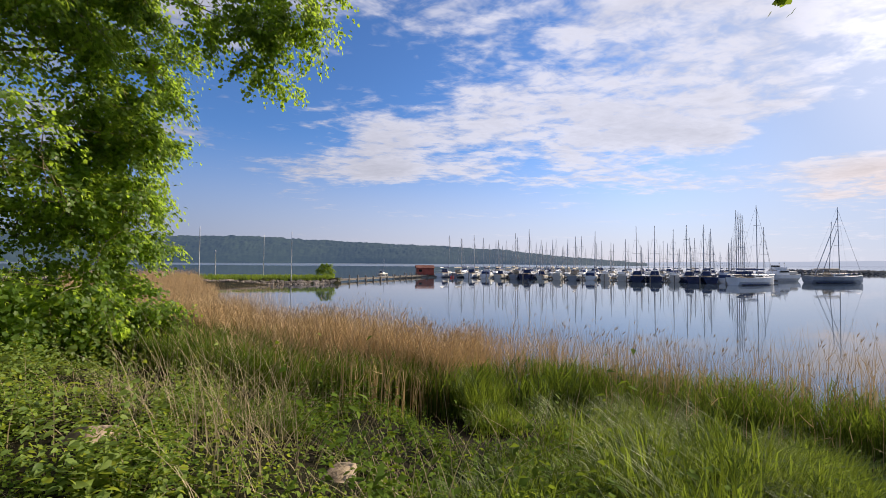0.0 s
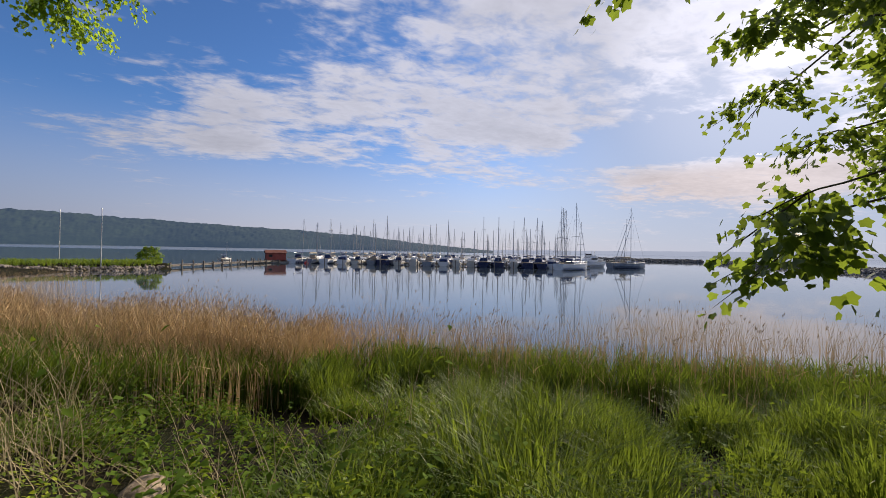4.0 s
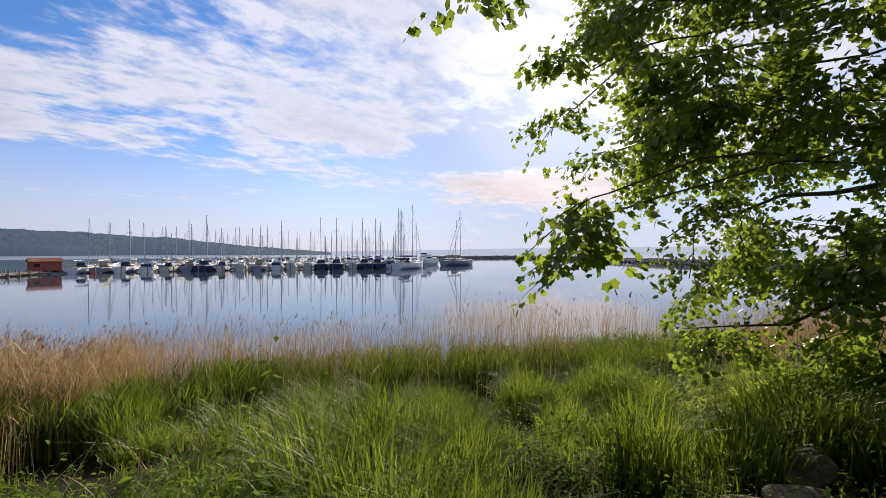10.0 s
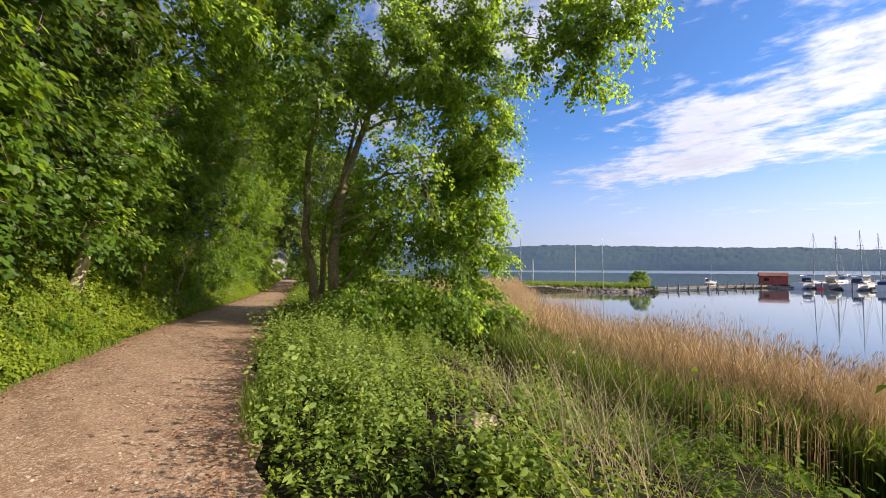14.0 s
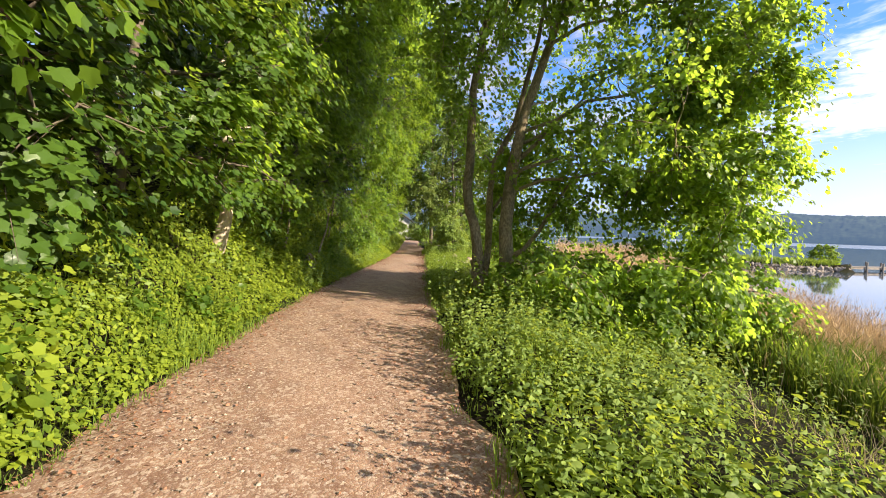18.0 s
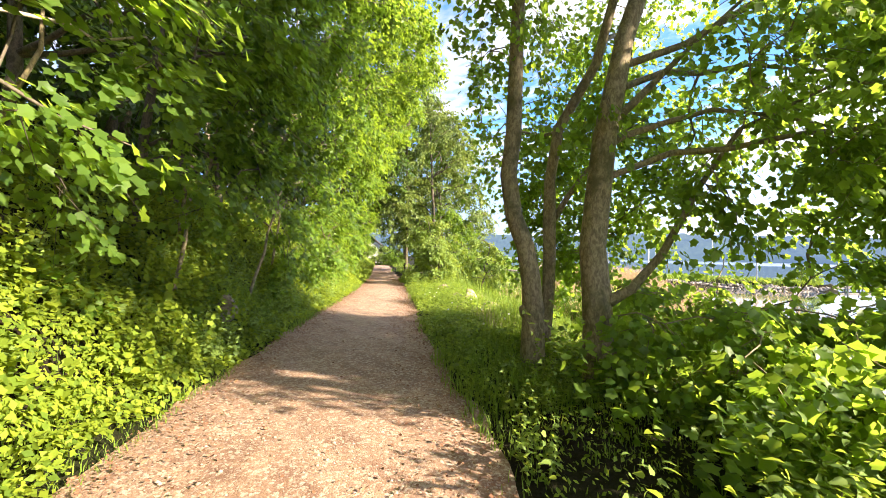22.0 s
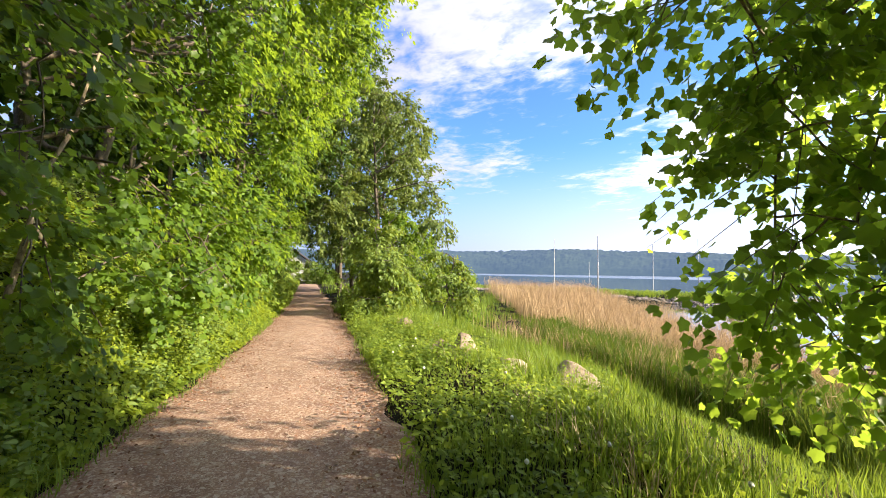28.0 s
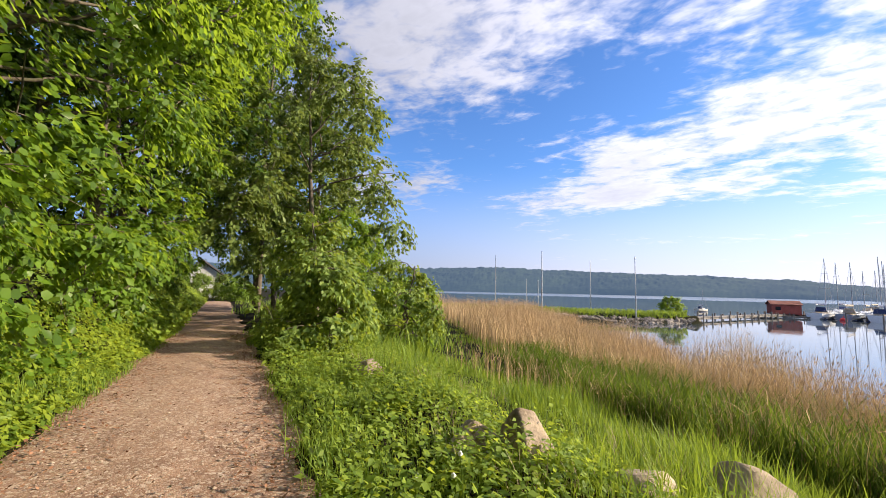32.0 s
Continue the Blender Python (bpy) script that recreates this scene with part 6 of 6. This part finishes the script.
# piers and posts
def pier(label, a, b, width, gap=2.6, rail=False, z=-1.45):
    a, b = np.array(a, float), np.array(b, float)
    ln = float(np.linalg.norm(b - a))
    ang = math.degrees(math.atan2(b[1] - a[1], b[0] - a[0]))
    top = thing("pier", label, "pier", (a[0], a[1], z))
    top.rotation_euler = (0, 0, radians(ang))
    for sgn in (-1, 1):
        part("beam", box_bm((0, sgn * width * .42 - .08, -.28), (ln, sgn * width * .42 + .08, -.06)), PIERWOOD, top)
    plank = box_bm((0, -width / 2, -.055), (0.42, width / 2, 0.0))
    first = part("plank", plank, PIERWOOD, top)
    for k in range(1, int(ln / 0.46)):
        o = linked("plank", first.data, top)
        o.location = (k * 0.46, 0, 0.004 * (k % 3))
    post = None
    for k in range(int(ln / gap) + 1):
        for sgn in (-1, 1):
            if post is None:
                post = part("post", rod_bm((0, 0, -2.2), (0, 0, 0.45), 0.11, 0.10), PIERWOOD, top)
                o = post
            else:
                o = linked("post", post.data, top)
            o.location = (k * gap, sgn * (width / 2 + 0.08), 0.12 * ((k * 7 + (sgn > 0)) % 4 - 1.5))
    return top


pier("grey timber pier on dark posts running out from the spit", (-19.0, 74.5), (-4.0, 107.0), 1.8)
pier("timber pier with berths for yachts", (-4.0, 107.5), tuple(A0 + run * (rowlen + 3) + back * 6.6), 1.6)
pier("outer timber pier among the yachts", tuple(A0 + back * 36.5), tuple(A0 + run * rowlen + back * 36.5), 1.6)
pier("low pontoon in front of the red shed", (-11.5, 101.5), (0.5, 104.0), 1.6, z=-1.65)

mooring = thing("mooring_post", "dark timber mooring post standing in the water", "post", (0, 0, 0), "mooring posts")
part("post", rod_bm((0, 0, -1.5), (0, 0, 1.3), 0.13, 0.11), PIERWOOD, mooring)
mooring.location = (*(A0 + run * 2 - back * 6.2), WATER_Z)
for k in range(1, 15):
    p = A0 + run * (2 + 4.2 * k) - back * (6.2 + 0.4 * berth.random())
    copy_thing(mooring, pose(p[0], p[1], WATER_Z + berth.uniform(-0.3, 0.2), 0, 0, 30 * k))

# red shed on the pier
shed = thing("shed", "small red timber shed with a dark felt roof on the pier", "shed", (-4.6, 105.6, -1.42))
shed.rotation_euler = (0, 0, radians(9))
W2, L2, HW = 1.35, 2.15, 1.65
part("wall", box_bm((-L2, -W2, 0), (L2, -W2 + .08, HW)), REDWOOD, shed)
part("wall", box_bm((-L2, W2 - .08, 0), (L2, W2, HW)), REDWOOD, shed)
for sgn in (-1, 1):
    g = bmesh.new()
    v = [g.verts.new(c) for c in ((sgn * L2, -W2 + .083, 0), (sgn * L2, W2 - .083, 0), (sgn * L2, W2 - .083, HW), (sgn * L2, 0, HW + .55), (sgn * L2, -W2 + .083, HW))]
    g.faces.new(v)
    bmesh.ops.solidify(g, geom=g.faces[:], thickness=0.08)
    part("gable", g, REDWOOD, shed)
    r_ = part("roof", loft([[(-L2 - .2, 0, HW + .64), (-L2 - .2, sgn * (W2 + .25), HW - .02), (-L2 - .2, sgn * (W2 + .25), HW + .05), (-L2 - .2, 0, HW + .72)], [(L2 + .2, 0, HW + .64), (L2 + .2, sgn * (W2 + .25), HW - .02), (L2 + .2, sgn * (W2 + .25), HW + .05), (L2 + .2, 0, HW + .72)]]), TAR, shed)
for x in np.arange(-L2 + .2, L2, 0.35):
    part("batten", box_bm((x, -W2 - .025, 0.02), (x + .05, -W2 - .002, HW - .03)), REDWOOD, shed)
part("door", box_bm((0.4, -W2 - .05, 0.05), (1.25, -W2 - .027, 1.6)), REDWOOD, shed, "plank door")
part("window", box_bm((-1.6, -W2 - .05, 0.7), (-0.8, -W2 - .027, 1.3)), DARKGLASS, shed, "dark window")
buoy = thing("float", "bright red plastic float by the pier", "buoy", (2.2, 100.5, WATER_Z))
bmx = bmesh.new()
bmesh.ops.create_uvsphere(bmx, u_segments=16, v_segments=10, radius=0.5)
part("ball", bmx, REDPLASTIC, buoy)
part("eye", rod_bm((0, 0, 0.45), (0, 0, 0.75), 0.1, 0.06), REDPLASTIC, buoy)


# tall bare masts of boats laid up behind the reeds, and the low white pontoon
def flag_pole(x, y, z, tall):
    top = thing("pole", "tall slim pale mast standing behind the reeds", "pole", (x, y, z), "masts behind the spit")
    part("shaft", rod_bm((0, 0, 0), (0, 0, tall), 0.075, 0.045), ALLOY, top)
    part("truck", rod_bm((0, 0, tall), (0, 0, tall + .08), 0.08, 0.05), ALLOY, top)
    part("foot", box_bm((-.15, -.15, -.3), (.15, .15, .12), 0.02), PIERWOOD, top)
    return top


for x, y, zt in ((-33.1, 56.9, 6.2), (-30.9, 72.2, 6.1), (-24.3, 67.2, 6.2), (-41.5, 62.4, 6.4), (-38.0, 70.0, 3.2), (-43.5, 80.0, 3.6)):
    z0 = max(float(height(x, y)), WATER_Z - 1.0)
    flag_pole(x, y, z0, zt - z0)
pier("low white-edged pontoon behind the spit", (-58.0, 84.0), (-27.0, 80.0), 1.4, z=-1.6)

# breakwaters of dumped stone
def stone_bank(name, label, spots, r, size, mat):
    """One mound of many rough stones."""
    bm = bmesh.new()
    bmesh.ops.create_icosphere(bm, subdivisions=1, radius=1.0)
    base = np.array([v.co[:] for v in bm.verts])
    tri = np.array([[v.index for v in f.verts] for f in bm.faces])
    bm.free()
    n_ = len(spots)
    sc = r.uniform(*size, (n_, 1, 1)) * r.uniform(0.6, 1.25, (n_, 1, 3))
    v = spots[:, None] + sc * (base[None] * (1 + r.normal(0, 0.14, (n_, len(base), 1))))
    t = tri[None] + (np.arange(n_) * len(base))[:, None, None]
    ob = linked(name, mesh_of(name, v.reshape(-1, 3), t.reshape(-1, 3), mat))
    return tagged(ob, label, "stones", kind="stuff")


rs = np.random.default_rng(90)


def mole(label, a, b, tall, n_):
    f = rs.uniform(0, 1, n_)
    a, b = np.array(a), np.array(b)
    off = np.clip(rs.normal(0, 1.5, n_), -3.6, 3.6)
    side = unit(np.array([-(b - a)[1], (b - a)[0]]))
    c = a + (b - a) * f[:, None] + off[:, None] * side
    z = WATER_Z - 0.35 + tall * (1 - np.abs(off) / 4.0) + rs.normal(0, 0.12, n_)
    stone_bank("breakwater", label, np.column_stack([c, z]), rs, (0.28, 0.55), STONE_GREY)


mole("dark stone breakwater closing the harbour", (150, 193), (201, 163), 1.5, 2200)
mole("long dark stone breakwater toward the shore", (190, 146), (108, 18), 1.4, 5200)

edge_n = 2200
x = rs.uniform(-66, -17.5, edge_n)
t_ = np.clip((x + 70) / 51, 0, 1)
half = np.interp(x, [-70, -40, -22, -18], [8, 6, 3.4, 0.6])
sgn = np.where(rs.uniform(0, 1, edge_n) < 0.8, -1.0, 1.0)
y = 61 + 10 * t_ + sgn * half * rs.uniform(0.72, 1.10, edge_n)
stone_bank("spit_stones", "pale stones edging the grassy spit", np.column_stack([x, y, np.maximum(height(x, y), WATER_Z - 0.1) + 0.02]), rs, (0.10, 0.26), STONE_SPIT)


def spit_zone(n_, r):
    x = r.uniform(-68, -19, n_)
    half = np.interp(x, [-70, -40, -22, -18], [8, 6, 3.4, 0.6])
    y = 61 + 10 * np.clip((x + 70) / 51, 0, 1) + half * r.uniform(-0.78, 0.78, n_)
    return np.column_stack([x, y])


xy = spit_zone(9000, rs)
ft = on_ground(xy)
an = rs.uniform(0, 6.28, 9000)
ax = unit(np.column_stack([np.cos(an) * 0.5, np.sin(an) * 0.5, np.ones(9000)]))
tagged(linked("spit_grass", mesh_of("spit_grass", *stamped(BLADE3, ft, ax, flat_random(rs, 9000), rs.uniform(0.3, 0.8, 9000), rs.uniform(0.05, 0.09, 9000)), GRASS_MEADOW)), "rough green grass on the spit", "grass", kind="stuff")

# white cottage and garden at the end of the track, and the villa under the ridge
def cottage(label, x, y, z, turn_, L, B, Hh, wallmat):
    top = thing("house", label, "house", (x, y, z))
    top.rotation_euler = (0, 0, radians(turn_))
    part("wall", box_bm((-L / 2, -B / 2, -.5), (L / 2, -B / 2 + .2, Hh)), wallmat, top)
    part("wall", box_bm((-L / 2, B / 2 - .2, -.5), (L / 2, B / 2, Hh)), wallmat, top)
    for sgn in (-1, 1):
        g = bmesh.new()
        xx = sgn * (L / 2 - .1)
        g.faces.new([g.verts.new(c) for c in ((xx, -B / 2 + .203, -.5), (xx, B / 2 - .203, -.5), (xx, B / 2 - .203, Hh), (xx, 0, Hh + B * .38), (xx, -B / 2 + .203, Hh))])
        bmesh.ops.solidify(g, geom=g.faces[:], thickness=0.2)
        part("gable", g, wallmat, top)
        part("roof", loft([[(-L / 2 - .3, 0, Hh + B * .40), (-L / 2 - .3, sgn * (B / 2 + .4), Hh - .1), (-L / 2 - .3, sgn * (B / 2 + .4), Hh + .08), (-L / 2 - .3, 0, Hh + B * .40 + .2)], [(L / 2 + .3, 0, Hh + B * .40), (L / 2 + .3, sgn * (B / 2 + .4), Hh - .1), (L / 2 + .3, sgn * (B / 2 + .4), Hh + .08), (L / 2 + .3, 0, Hh + B * .40 + .2)]]), ROOFTILE, top)
    for x0 in np.arange(-L / 2 + 1.2, L / 2 - 1, 2.2):
        wn = part("window", box_bm((x0, -B / 2 - .04, 0.9), (x0 + 1.0, -B / 2 - .003, 2.1), 0.02), WHITE, top)
        part("pane", box_bm((x0 + .1, -B / 2 - .055, 1.0), (x0 + .9, -B / 2 - .042, 2.0)), DARKGLASS, wn)
    return top


cx, cy = plan(79, -3.2)
cottage("white cottage glimpsed through the trees at the path's end", float(cx), float(cy), 0.2, -30, 6, 4.5, 2.2, WHITEWALL)
cottage("small white villa at the foot of the ridge", -408.0, 1222.0, 2.0, 20, 16, 10, 6, WHITEWALL)
